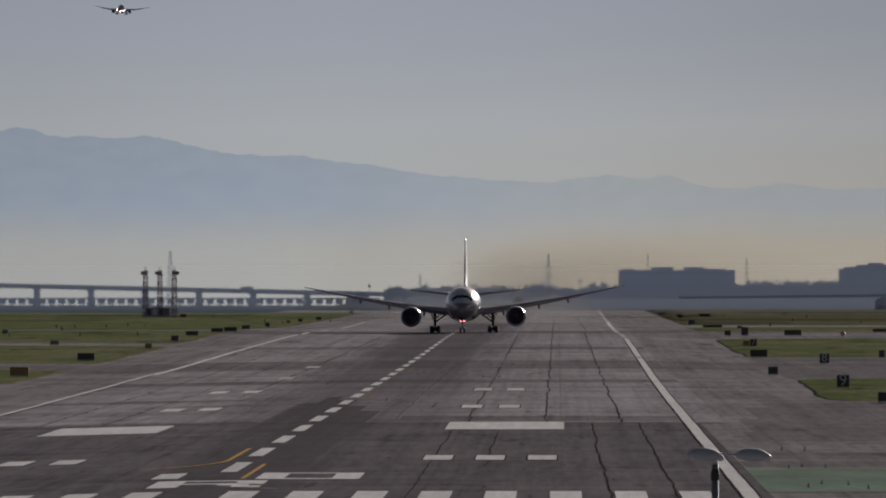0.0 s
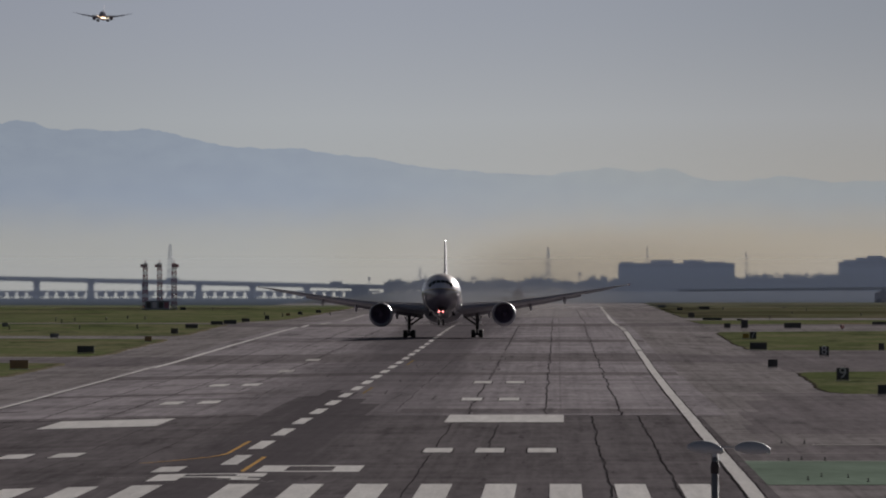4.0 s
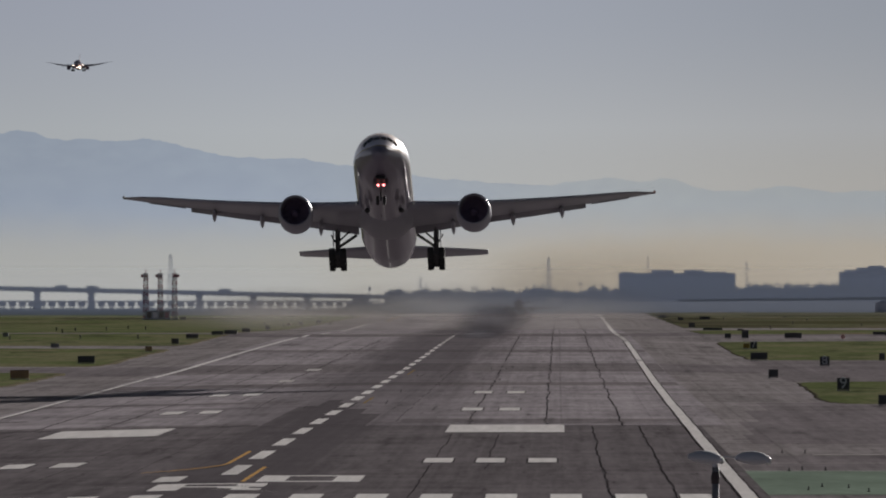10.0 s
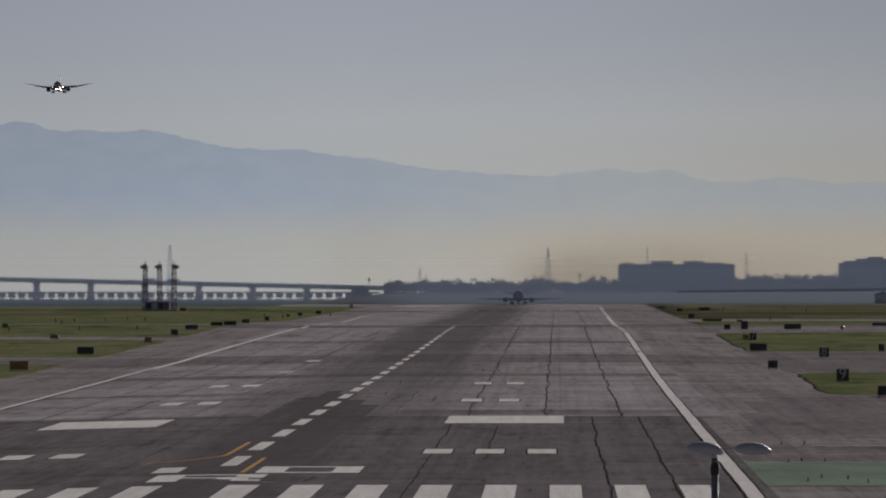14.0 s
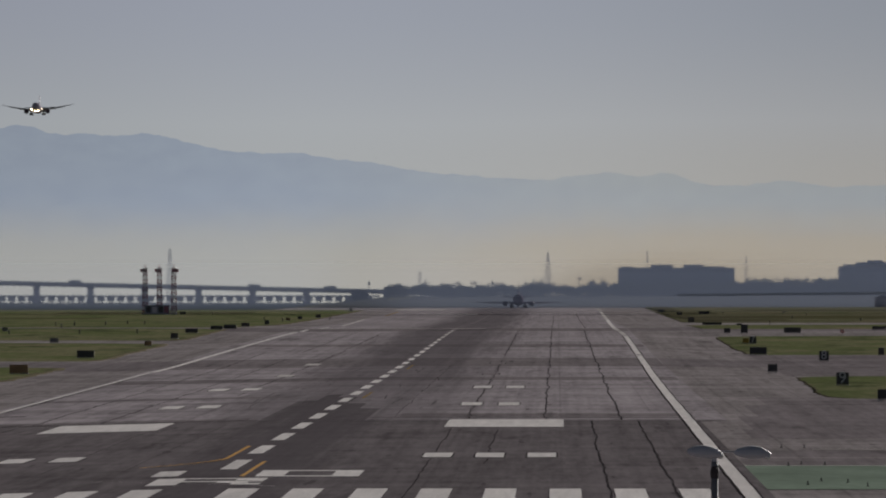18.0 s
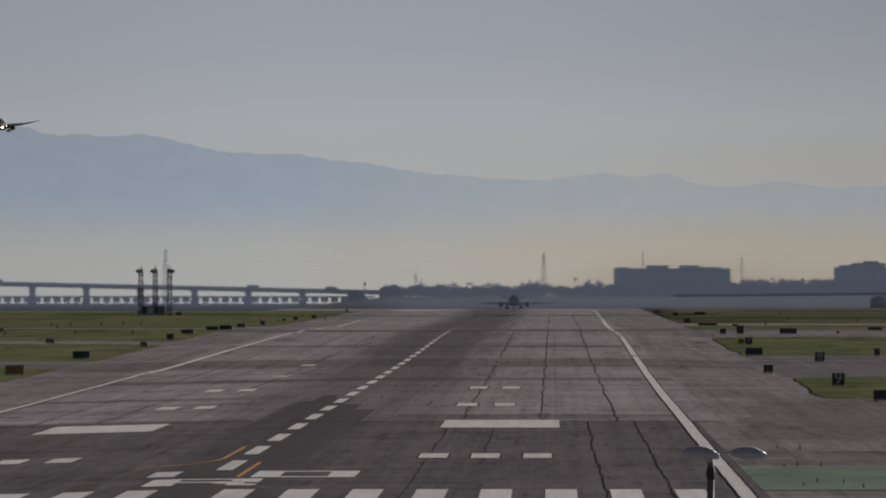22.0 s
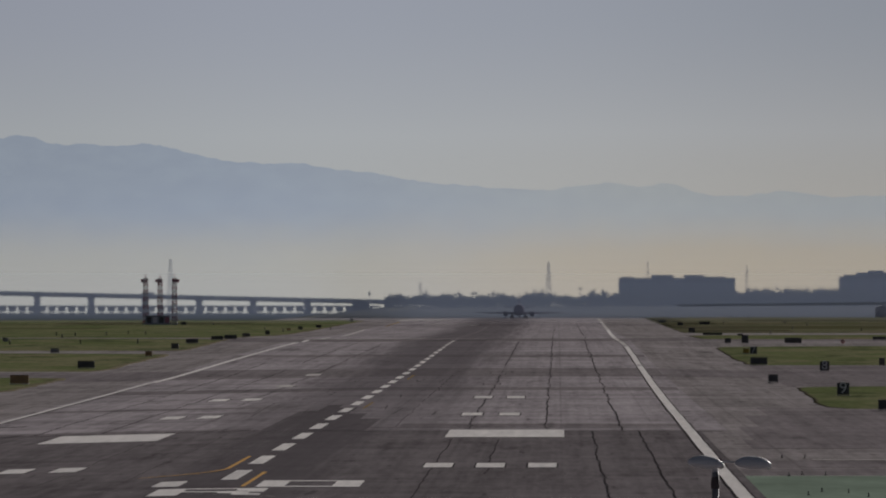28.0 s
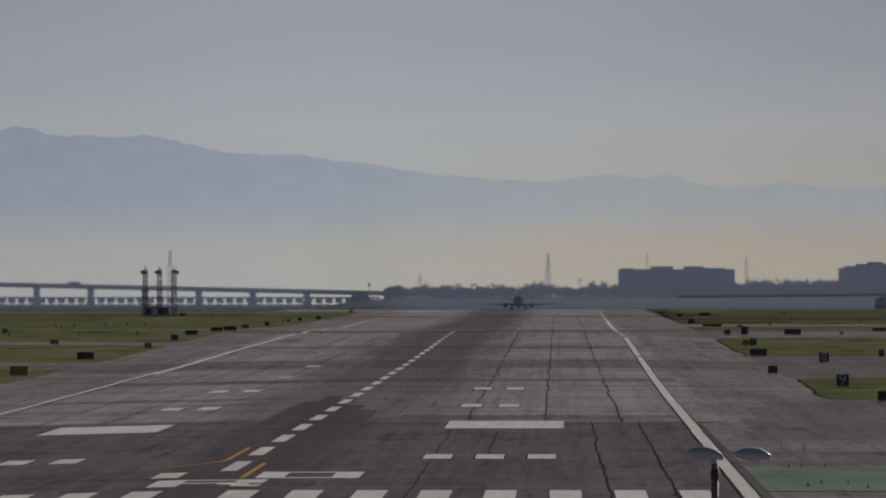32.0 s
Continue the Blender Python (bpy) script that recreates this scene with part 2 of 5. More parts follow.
COCKPIT = material("cockpit_glass", (0.01, 0.011, 0.014), 0.08, 0.02, 1.0, spec=0.7)
GEAR = material("gear_metal", (0.07, 0.068, 0.072), 0.45, 0.15, 2.0, metal=0.4)
TAIL_BLUE = material("fin_paint", (0.44, 0.43, 0.48), 0.5, 0.08, 0.4, spec=0.2)
FIN_PALE = material("pale_fin_paint", (0.44, 0.41, 0.46), 0.7, 0.1, 0.4, spec=0.2)
DARK_JET = material("jet_paint", (0.2, 0.19, 0.225), 0.8, 0.08, 0.4, spec=0.0)
DARK_WING = material("dark_wing", (0.12, 0.094, 0.13), 0.9, 0.1, 0.4, spec=0.0)
TAXI_LIGHT = glow("taxi_light", (1.0, 0.24, 0.24, 1), 4.5)
LANDING_LIGHT = glow("landing_light", (1.0, 0.72, 0.5, 1), 22.0)
NAV_RED = glow("nav_red", (1.0, 0.2, 0.12, 1), 0.05)


def livery(name, top, low, line):
    """Fuselage paint: light above the waist, grey belly below; line is the height of the waist over the axis."""
    m = bpy.data.materials.new(name)
    m.use_nodes = True
    n = Nodes(m.node_tree)
    co = n.add("TexCoord").outputs["Object"]
    z = n.add("SeparateXYZ", {0: co}).outputs["Z"]
    dirt = n.noise(n.add("Mapping", {"Vector": co, "Scale": (1, 0.25, 1)}).outputs[0], 0.7, 5.0)
    fine = n.noise(co, 6.0, 4.0)
    k = n.math("ADD", 0.86, n.math("ADD", n.math("MULTIPLY", dirt, 0.2), n.math("MULTIPLY", fine, 0.08)))
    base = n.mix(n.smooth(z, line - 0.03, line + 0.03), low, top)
    base = n.mix(n.math("MULTIPLY", n.smooth(z, line - 0.16, line - 0.12), n.smooth(z, line + 0.0, line - 0.04)), base, (0.3, 0.22, 0.07))
    col = n.mix(1.0, base, n.add("CombineColor", {0: k, 1: k, 2: k}).outputs[0], "MULTIPLY")
    p = n.add("BsdfPrincipled", {"Base Color": col, "Roughness": 0.42, "Specular IOR Level": 0.25, "Coat Weight": 0.8, "Coat Roughness": 0.06})
    n.t.links.new(p.outputs[0], n.add("OutputMaterial").inputs[0])
    return m


def smoke_material(name, absorb, scatter, density, lump):
    """Thin smoke: it takes out some of the light behind it and scatters a little, fading to nothing at its rim."""
    m = bpy.data.materials.new(name)
    m.use_nodes = True
    n = Nodes(m.node_tree)
    co = n.add("TexCoord").outputs["Object"]
    s = n.add("SeparateXYZ", {0: co})
    r2 = n.math("ADD", n.math("POWER", s.outputs["X"], 2.0), n.math("POWER", s.outputs["Z"], 2.0))
    body = n.math("POWER", n.math("SUBTRACT", 1.0, r2, clamp=True), 2.1)
    loc = n.add("ObjectInfo").outputs["Location"]
    lumps = n.noise(n.add("VectorMath", {0: co, 1: loc}, operation="ADD").outputs[0], 2.2, 4.0)
    body = n.math("MULTIPLY", body, n.math("ADD", 1.0 - lump, n.math("MULTIPLY", lumps, 2.0 * lump)))
    a = n.math("MULTIPLY", body, density, clamp=True)
    clear = n.add("BsdfTransparent", {"Color": n.mix(a, (1, 1, 1), absorb)})
    mist = n.add("BsdfTranslucent", {"Color": (*scatter, 1.0)})
    mixed = n.add("MixShader", {0: n.math("MULTIPLY", a, 0.35), 1: clear.outputs[0], 2: mist.outputs[0]})
    n.t.links.new(mixed.outputs[0], n.add("OutputMaterial").inputs[0])
    return m


def haze_material(name, colour, x0, x1, amounts, bends, low, away):
    """Sunlit mist: lets most light through, bent a little by the warm air near the ground, and scatters the sun; it thins out upwards."""
    m = bpy.data.materials.new(name)
    m.use_nodes = True
    n = Nodes(m.node_tree)
    co = n.add("TexCoord").outputs["Object"]
    s = n.add("SeparateXYZ", {0: co})
    z = s.outputs["Z"]
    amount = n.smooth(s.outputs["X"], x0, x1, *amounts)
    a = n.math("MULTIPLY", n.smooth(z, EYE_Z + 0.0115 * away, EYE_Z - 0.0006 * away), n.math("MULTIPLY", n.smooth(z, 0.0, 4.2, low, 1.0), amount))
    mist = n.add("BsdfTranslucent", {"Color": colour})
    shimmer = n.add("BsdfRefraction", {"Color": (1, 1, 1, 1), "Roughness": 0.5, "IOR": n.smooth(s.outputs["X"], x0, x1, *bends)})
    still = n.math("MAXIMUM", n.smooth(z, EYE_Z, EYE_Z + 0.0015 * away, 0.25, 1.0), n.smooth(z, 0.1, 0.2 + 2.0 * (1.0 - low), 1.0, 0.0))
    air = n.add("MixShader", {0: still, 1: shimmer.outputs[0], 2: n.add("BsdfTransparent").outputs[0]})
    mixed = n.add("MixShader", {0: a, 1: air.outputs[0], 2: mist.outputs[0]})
    n.t.links.new(mixed.outputs[0], n.add("OutputMaterial").inputs[0])
    return m


def ridge_material(name, crest, low_z, high_z):
    """A plain glowing backdrop of far hills, the bay's haze mixed into its colour."""
    m = bpy.data.materials.new(name)
    m.use_nodes = True
    n = Nodes(m.node_tree)
    co = n.add("TexCoord").outputs["Object"]
    s = n.add("SeparateXYZ", {0: co})
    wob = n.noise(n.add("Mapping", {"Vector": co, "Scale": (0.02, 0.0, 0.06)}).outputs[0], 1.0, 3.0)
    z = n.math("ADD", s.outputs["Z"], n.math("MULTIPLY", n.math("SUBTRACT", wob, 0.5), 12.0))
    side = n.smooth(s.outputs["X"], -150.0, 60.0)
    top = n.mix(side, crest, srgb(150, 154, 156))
    # painted haze tone of the foot, warmer smog to the right
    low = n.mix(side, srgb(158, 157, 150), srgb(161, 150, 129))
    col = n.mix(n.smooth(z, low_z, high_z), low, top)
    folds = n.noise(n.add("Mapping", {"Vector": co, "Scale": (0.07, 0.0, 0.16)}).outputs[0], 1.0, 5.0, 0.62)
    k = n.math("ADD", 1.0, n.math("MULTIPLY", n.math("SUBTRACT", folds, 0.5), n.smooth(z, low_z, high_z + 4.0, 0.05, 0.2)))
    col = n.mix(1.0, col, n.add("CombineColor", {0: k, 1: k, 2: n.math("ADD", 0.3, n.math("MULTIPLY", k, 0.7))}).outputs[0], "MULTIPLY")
    # the same lens falloff put into the hills' glow
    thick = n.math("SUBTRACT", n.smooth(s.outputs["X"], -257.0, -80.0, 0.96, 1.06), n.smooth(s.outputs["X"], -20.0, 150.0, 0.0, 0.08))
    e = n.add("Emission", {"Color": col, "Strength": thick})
    n.t.links.new(e.outputs[0], n.add("OutputMaterial").inputs[0])
    return m


# ---- mesh helpers ----
def mesh_of(name, bm, mat, smooth=False):
    me = bpy.data.meshes.new(name)
    bm.normal_update()
    bm.to_mesh(me)
    bm.free()
    for mt in (mat if isinstance(mat, (list, tuple)) else [mat]):
        me.materials.append(mt)
    if smooth:
        me.polygons.foreach_set("use_smooth", [True] * len(me.polygons))
    return me


def part(name, bm, mat, parent, label="", smooth=False, at=None):
    me = bm if isinstance(bm, bpy.types.Mesh) else mesh_of(name, bm, mat, smooth)
    ob = new(name, me)
    ob.parent = parent
    if at is not None:
        ob.matrix_basis = at
    return tagged(ob, label)


def thing(name, label, category, group="", kind="", at=None):
    ob = new(name)
    ob.empty_display_size = 0.2
    if at is not None:
        ob.matrix_basis = at
    return tagged(ob, label, category, group, kind)


def box(bm, c, size, m=None, bevel=0.0):
    made = bmesh.ops.create_cube(bm, size=1.0, matrix=Matrix.Translation(c) @ Matrix.Diagonal((*size, 1)))
    vs = made["verts"]
    if bevel:
        es = list({e for v in vs for e in v.link_edges})
        made = bmesh.ops.bevel(bm, geom=es, offset=bevel, segments=1, affect="EDGES")
        vs = [v for v in {v for f in made["faces"] for v in f.verts}]
    if m is not None:
        bmesh.ops.transform(bm, matrix=m, verts=vs)
    return bm


def new_box(c, size, bevel=0.0):
    return box(bmesh.new(), c, size, None, bevel)


def rod(bm, a, b, r0, r1=None, n=8):
    """A tapered bar from a to b."""
    a, b = Vector(a), Vector(b)
    r1 = r0 if r1 is None else r1
    q = (b - a).to_track_quat("Z", "Y").to_matrix()
    rings = []
    for p, r in ((a, r0), (b, r1)):
        rings.append([bm.verts.new(p + q @ Vector((r * math.cos(i * math.tau / n), r * math.sin(i * math.tau / n), 0))) for i in range(n)])
    for i in range(n):
        bm.faces.new((rings[0][i], rings[0][(i + 1) % n], rings[1][(i + 1) % n], rings[1][i]))
    bm.faces.new(rings[0][::-1])
    bm.faces.new(rings[1])
    return bm


def loft(bm, rings, caps=True):
    """Skin over rings of equal length."""
    vs = [[bm.verts.new(p) for p in r] for r in rings]
    k = len(rings[0])
    for a, b in zip(vs, vs[1:]):
        for i in range(k):
            bm.faces.new((a[i], a[(i + 1) % k], b[(i + 1) % k], b[i]))
    if caps:
        bm.faces.new(vs[0][::-1])
        bm.faces.new(vs[-1])
    bmesh.ops.recalc_face_normals(bm, faces=bm.faces[:])
    return bm


def lathe(bm, profile, centre, n=28):
    """Turns (y, radius) pairs about an axis along y through centre."""
    cx, cy, cz = centre
    rings = [[(cx + r * math.sin(i * math.tau / n), cy + y, cz + r * math.cos(i * math.tau / n)) for i in range(n)] for y, r in profile]
    return loft(bm, rings, caps=False)


# ---- ground ----
def gz(y, x=0.0):
    """The height of the ground: a long rise halfway down the runway, steeper beside it, and a fall to its left near the threshold."""
    fall = min(max((RUN_X - x) / 31.0, 0.0), 1.0)
    amount = 0.85 - 0.35 * min(max((y - 900) / 600.0, 0), 1) - 0.4 * min(max((y - 1500) / 250.0, 0), 1)
    u = (y - 2250) / (540.0 if y < 2250 else 420.0)
    crown = 1.08 * math.exp(-u * u)
    verge = 1.25 * math.exp(-((y - 2280) / 330.0) ** 2)
    off = min(max((x - 14.0) / 10.0, (-51.0 - x) / 9.0, 0.0), 1.0)
    return crown + (verge - crown) * off - fall * amount


def bank(x, y):
    """The far shore's height over the airfield, to the right of the bay."""
    a = min(max((y - 4200) / 500.0, 0), 1)
    b = min(max((x + 95) / 30.0, 0), 1)
    return 3.2 * a * b


def sheet(name, xs, ys, z, mat, smooth=True):
    """A level sheet over the grid of xs and ys that follows the ground."""
    bm = bmesh.new()
    rows = [[bm.verts.new((x, y, gz(y, x) + bank(x, y) + z)) for x in xs] for y in ys]
    for a, b in zip(rows, rows[1:]):
        for i in range(len(xs) - 1):
            bm.faces.new((a[i], a[i + 1], b[i + 1], b[i]))
    return mesh_of(name, bm, mat, smooth)


def steps(a, b, d):
    k = max(1, round((b - a) / d))
    return [a + (b - a) * i / k for i in range(k + 1)]


ground = tagged(new("ground", sheet("ground", [-4000, -1500, -500, -95, -80, -65, -60, -50.65, RUN_X, 0, 14, 24, 100, 500, 1500, 4000], steps(-1200, 4990, 30), -0.25, EARTH)),
                "flat earth and dry grass beyond the airfield", "ground", kind="structure")
pavement = tagged(new("taxiway_pavement", sheet("taxiway_pavement", [-480, -200, -63, -60, -50.65, RUN_X, 14, 24, 28, 200, 480], steps(150, 4150, 25), 0.0, SHOULDER)),
                  "grey concrete taxiways and shoulders, stained", "pavement", kind="structure")
for y0, y1 in ((1475, 1600), (2190, 2310), (2545, 2600)):
    tagged(new("crossing_runway", sheet("crossing_runway", [-470, -63, -60, -50.65, RUN_X, 14, 24, 28, 470], steps(y0, y1, 20), 0.02, CROSS)),
           "dark asphalt strip of a runway crossing", "runway", kind="structure")

runway = tagged(new("runway", sheet("runway", [-50.9, -50.65, RUN_X, 13.6], steps(937, 4110, 25), 0.04, CONCRETE)),
                "long grey concrete runway with dark tyre rubber", "runway", kind="structure")
part("asphalt_section", sheet("asphalt_section", [-50.9, -50.65, RUN_X, 11.4], steps(560, 937, 20), 0.04, ASPHALT), None, runway, "dark asphalt near the threshold")
for x0, x1, y1 in ((-24.0, -22.3, 1085), (-22.3, -20.8, 1140), (-20.8, -18.9, 1112), (-18.9, -17.2, 1060), (-17.2, -15.4, 1020)):
    part("keel_patch", sheet("keel_patch", [x0, x1], steps(937, y1, 20), 0.055, ASPHALT), None, runway, "dark asphalt strip along the centre")
for y0, y1, x0, x1 in ((1475, 1600, -50.8, 13.5), (2190, 2310, -50.8, 13.5), (948, 962, -50.8, -25), (962, 984, -13, 11.2), (1290, 1330, -50.8, 13.4), (1120, 1136, -50.8, -25), (1800, 1850, -50.8, 13.4)):
    part("asphalt_band", sheet("asphalt_band", [x0, max(x0 + 0.1, min(RUN_X, x1 - 0.1)), x1], steps(y0, y1, 12), 0.05, BAND), None, runway, "dark asphalt band across the runway")


for x0, x1, y0, y1 in ((-50.8, -24.1, 938, 946), (-50.8, -46.0, 1012, 1018), (-15.3, 11.2, 952, 956)):
    part("joint_band", sheet("joint_band", [x0, x1], [y0, y1], 0.058, ASPHALT), None, runway, "dark joint across the runway")


def quad_strip(name, x0, x1, y0, y1, mat, z=0.075, parent=None, skew=0.0, label=""):
    """A painted mark on the runway; skew shifts its far end sideways."""
    bm = bmesh.new()
    ys = steps(y0, y1, 20)
    rows = [[bm.verts.new((x + skew * (y - y0) / (y1 - y0), y, gz(y, x) + z)) for x in (x0, x1)] for y in ys]
    for a, b in zip(rows, rows[1:]):
        bm.faces.new((a[0], a[1], b[1], b[0]))
    return part(name, bm, mat, parent or runway, label)


THR = 590.0             # the runway's end
for i in range(16):     # threshold stripes
    x = RUN_X + (2.63 + 3.49 * (i % 8)) * (1 if i < 8 else -1)
    quad_strip("threshold_stripe", x - 0.85, x + 0.85, THR + 2.0, THR + 47.0, PAINT)
for side in (-1, 1):
    for first, count, length, paint in ((152.4, 3, 22.9, PAINT), (453.0, 2, 22.9, PAINT), (609.6, 2, 22.9, PAINT), (762.0, 1, 22.9, OLD_PAINT), (914.4, 1, 22.9, OLD_PAINT)):
        for j in range(count):
            paint = DULL_PAINT if side > 0 and first > 700 else paint
            x = RUN_X + side * (11.0 + 0.95 + 3.35 * j) + (0.3 if side < 0 and first == 453.0 else 0)
            quad_strip("mark_edging", x - 1.02, x + 1.02, THR + first + (3.8 if first < 200 else -0.2), THR + first + length + 0.2, TAR, 0.068)
            quad_strip("touchdown_mark", x - 0.92, x + 0.92, THR + first + (4 if first < 200 else 0), THR + first + length, paint)
    x = RUN_X + side * (11.0 + 4.57)
    quad_strip("aiming_mark", x - 4.57, x + 4.57, THR + 304.8, THR + 350.5, PAINT)
# centreline dashes get narrower and duller with distance
for i in range(52):
    y = 700 + 61.6 * i
    half = 0.5 - 0.008 * min(i, 30)
    quad_strip("centreline_dash", RUN_X - half, RUN_X + half, y, y + 36.6, PAINT if i < 21 else OLD_PAINT if i < 25 else DULL_PAINT)
quad_strip("cross_joint", -50.7, -24.2, 946.5, 948.5, TAR, 0.066, label="dark tar joint across the runway")
quad_strip("cross_joint", -15.2, 11.0, 938.5, 940, TAR, 0.066, label="dark tar joint across the runway")
# edge lines: the left in two stretches, the right drifting outwards along the pavement
quad_strip("edge_line", -49.75, -49.22, 560, 1440, PAINT, skew=-0.5)
quad_strip("line_edging", -49.15, -49.04, 560, 1440, TAR, 0.07, skew=-0.5)
# pale painted strips imitate the bright streaks of the shimmer mirage
quad_strip("crossing_line", -48.0, -14.0, 2288, 2297, OLD_PAINT)
quad_strip("crossing_line", -39.0, -23.0, 3380, 3420, OLD_PAINT)
quad_strip("crossing_line", -54.0, -37.0, 3840, 3940, OLD_PAINT)
# runway number and letter
def glyph(name, strokes, x0, y0, w, h):
    for a, b, c, d in strokes:
        quad_strip(name, x0 + a * w, x0 + b * w, y0 + c * h, y0 + d * h, PAINT)
glyph("number_stroke", [(0.0, 1.0, 0.0, 0.14), (0.0, 1.0, 0.86, 1.0), (0.0, 0.27, 0.14, 0.86), (0.73, 1.0, 0.14, 0.86)], RUN_X + 2.2, 675, 6.0, 22)
glyph("number_stroke", [(0.0, 1.0, 0.0, 1.0)], RUN_X - 3.95, 679, 1.6, 19)
glyph("letter_stroke", [(0.0, 0.27, 0.0, 1.0), (0.27, 1.0, 0.86, 1.0), (0.27, 1.0, 0.44, 0.58), (0.74, 1.0, 0.58, 0.86), (0.6, 0.88, 0.24, 0.44), (0.74, 1.0, 0.0, 0.24)], RUN_X - 3.2, 649, 6.3, 22)


def ribbon(name, pts, width, mat, z, label="", jag=0.0, seed=1, ragged=0.22):
    """A thin uneven band along a line on the runway."""
    rnd = random.Random(seed)
    bm = bmesh.new()
    rows = []
    for x, y in pts:
        j = jag * (1.5 * noise.noise((y * 0.022, seed * 3.7, 0)) + 0.9 * noise.noise((y * 0.09, seed * 1.3, 4)) + rnd.uniform(-0.25, 0.25))
        wd = width * rnd.uniform(1 - ragged, 1 + ragged) if jag else width
        rows.append([bm.verts.new((x + j - wd / 2, y, gz(y, x) + z)), bm.verts.new((x + j + wd / 2, y, gz(y, x) + z))])
    for a, b in zip(rows, rows[1:]):
        bm.faces.new((a[0], a[1], b[1], b[0]))
    return part(name, bm, mat, runway, label)


for x0, y0, x1, y1, m in ((-49.65, 1440, -48.6, 1760, PAINT), (-48.6, 1760, -48.25, 2172, PAINT), (-47.6, 2184, -48.1, 2262, PAINT), (-46.2, 2292, -46.6, 2400, OLD_PAINT), (-45.6, 2480, -48.6, 2780, OLD_PAINT), (-48.6, 2780, -50.4, 3056, OLD_PAINT), (-48.6, 3310, -50.0, 3700, FADED_YELLOW)):
    ribbon("edge_line", [(x0 + (x1 - x0) * (y - y0) / (y1 - y0), y) for y in steps(y0, y1, 8)], 0.74, m, 0.075, "", 0.05, 302, 0.02)
for x0, y0, x1, y1, m in ((9.78, 560, 10.35, 1180, PAINT), (10.35, 1180, 11.05, 1640, PAINT), (11.1, 1660, 11.5, 2040, PAINT), (11.5, 2070, 11.2, 2190, OLD_PAINT), (11.1, 2215, 10.85, 2300, OLD_PAINT), (10.8, 2310, 11.5, 2600, PAINT), (11.5, 2600, 12.4, 3000, PAINT), (12.4, 3000, 13.6, 4060, OLD_PAINT)):
    way = [(x0 + 0.37 + (x1 - x0) * (y - y0) / (y1 - y0), y) for y in steps(y0, y1, 8)]
    ribbon("edge_line", way, 0.82, m, 0.075, "", 0.05, 301, 0.02)
    if y1 < 2100:
        ribbon("line_edging", way, 1.06, TAR, 0.07, "black edging of the edge line", 0.06, 301, 0.06)
ribbon("line_edging", [(10.85 + 0.0012 * (y - 880), y) for y in steps(880, 985, 8)], 0.3, TAR, 0.071, "wide tar patch beside the edge line", 0.1, 12)

k = 0
for x, y0, y1, wd, jag in ((2.75, 600, 935, 0.22, 0.14), (6.4, 600, 935, 0.22, 0.14), (-4.5, 720, 880, 0.16, 0.14), (-8.0, 600, 900, 0.16, 0.12),
                           (-7.3, 940, 1560, 0.16, 0.2), (-7.3, 1640, 2200, 0.18, 0.2), (-1.0, 940, 2200, 0.17, 0.22), (-1.0, 2300, 3300, 0.16, 0.2), (5.1, 940, 2250, 0.2, 0.2),
                           (5.6, 2320, 3500, 0.2, 0.2), (-13.4, 960, 1500, 0.09, 0.2), (-31.0, 700, 930, 0.1, 0.1), (-37.0, 950, 1600, 0.2, 0.16), (-42.5, 950, 1700, 0.2, 0.16),
                           (-31.5, 1150, 2100, 0.2, 0.16), (-37.0, 1700, 2300, 0.2, 0.16), (-43.0, 740, 930, 0.16, 0.1), (-26.0, 700, 930, 0.08, 0.1)):
    k += 1
    ribbon("tar_joint", [(x, y) for y in steps(y0, y1, 6)], wd * (0.5 if y1 < 936 else 0.65), TAR, 0.062, "", jag, k)
# taxi lead lines and their black edging
ribbon("lead_line", [(-20.95 - 3.9 * ((745 - y) / 29.0) ** 2 * (y < 745), y) for y in steps(714, 798, 6)], 0.26, YELLOW, 0.078, "yellow lead-off line")
ribbon("lead_line", [(-18.2, y) for y in steps(676, 729, 6)], 0.26, YELLOW, 0.078, "yellow lead-off line")
ribbon("lead_line", [(RUN_X + 6.0 - 12.0 * (y - 640) / 26, y) for y in steps(644, 668, 4)], 0.2, OLD_PAINT, 0.078, "faded lead-on line")
for y0, y1 in ((1102, 1160), (1424, 1492)):
    ribbon("lead_line", [(-18.3, y) for y in steps(y0, y1, 12)], 0.22, FADED_YELLOW, 0.07, "worn yellow dash of the lead-off line", 0.03, 77)

rnd = random.Random(31)
for i in range(20):
    x, y = RUN_X + rnd.choice((rnd.uniform(2.2, 8.5), rnd.uniform(-9.0, -2.5))), rnd.uniform(1010, 1420)
    drift_x, run = rnd.uniform(-0.5, 0.5), rnd.uniform(14, 50)
    ribbon("scrape_mark", [(x + drift_x * u, y + run * u) for u in (0, 0.25, 0.5, 0.75, 1)], rnd.uniform(0.05, 0.1), TAR, 0.059 + 0.0002 * i, "", 0.012, 200 + i)

tagged(new("painted_blast_pad", sheet("painted_blast_pad", [11.3, 40, 120], steps(637, 716, 10), 0.03, GREEN)), "faded green painted pavement beside the threshold", "pavement", kind="structure")
for y, x0, x1, wd in ((783, 17, 110, 1.3), (812, 26, 90, 2.6), (716.5, 11, 120, 0.6)):
    tagged(new("faded_taxi_line", sheet("faded_taxi_line", [x0, x1], [y, y + wd], 0.03, OLD_PAINT if wd < 2.5 else SHOULDER)), "faded pale line on the taxiway", "marking", kind="structure")
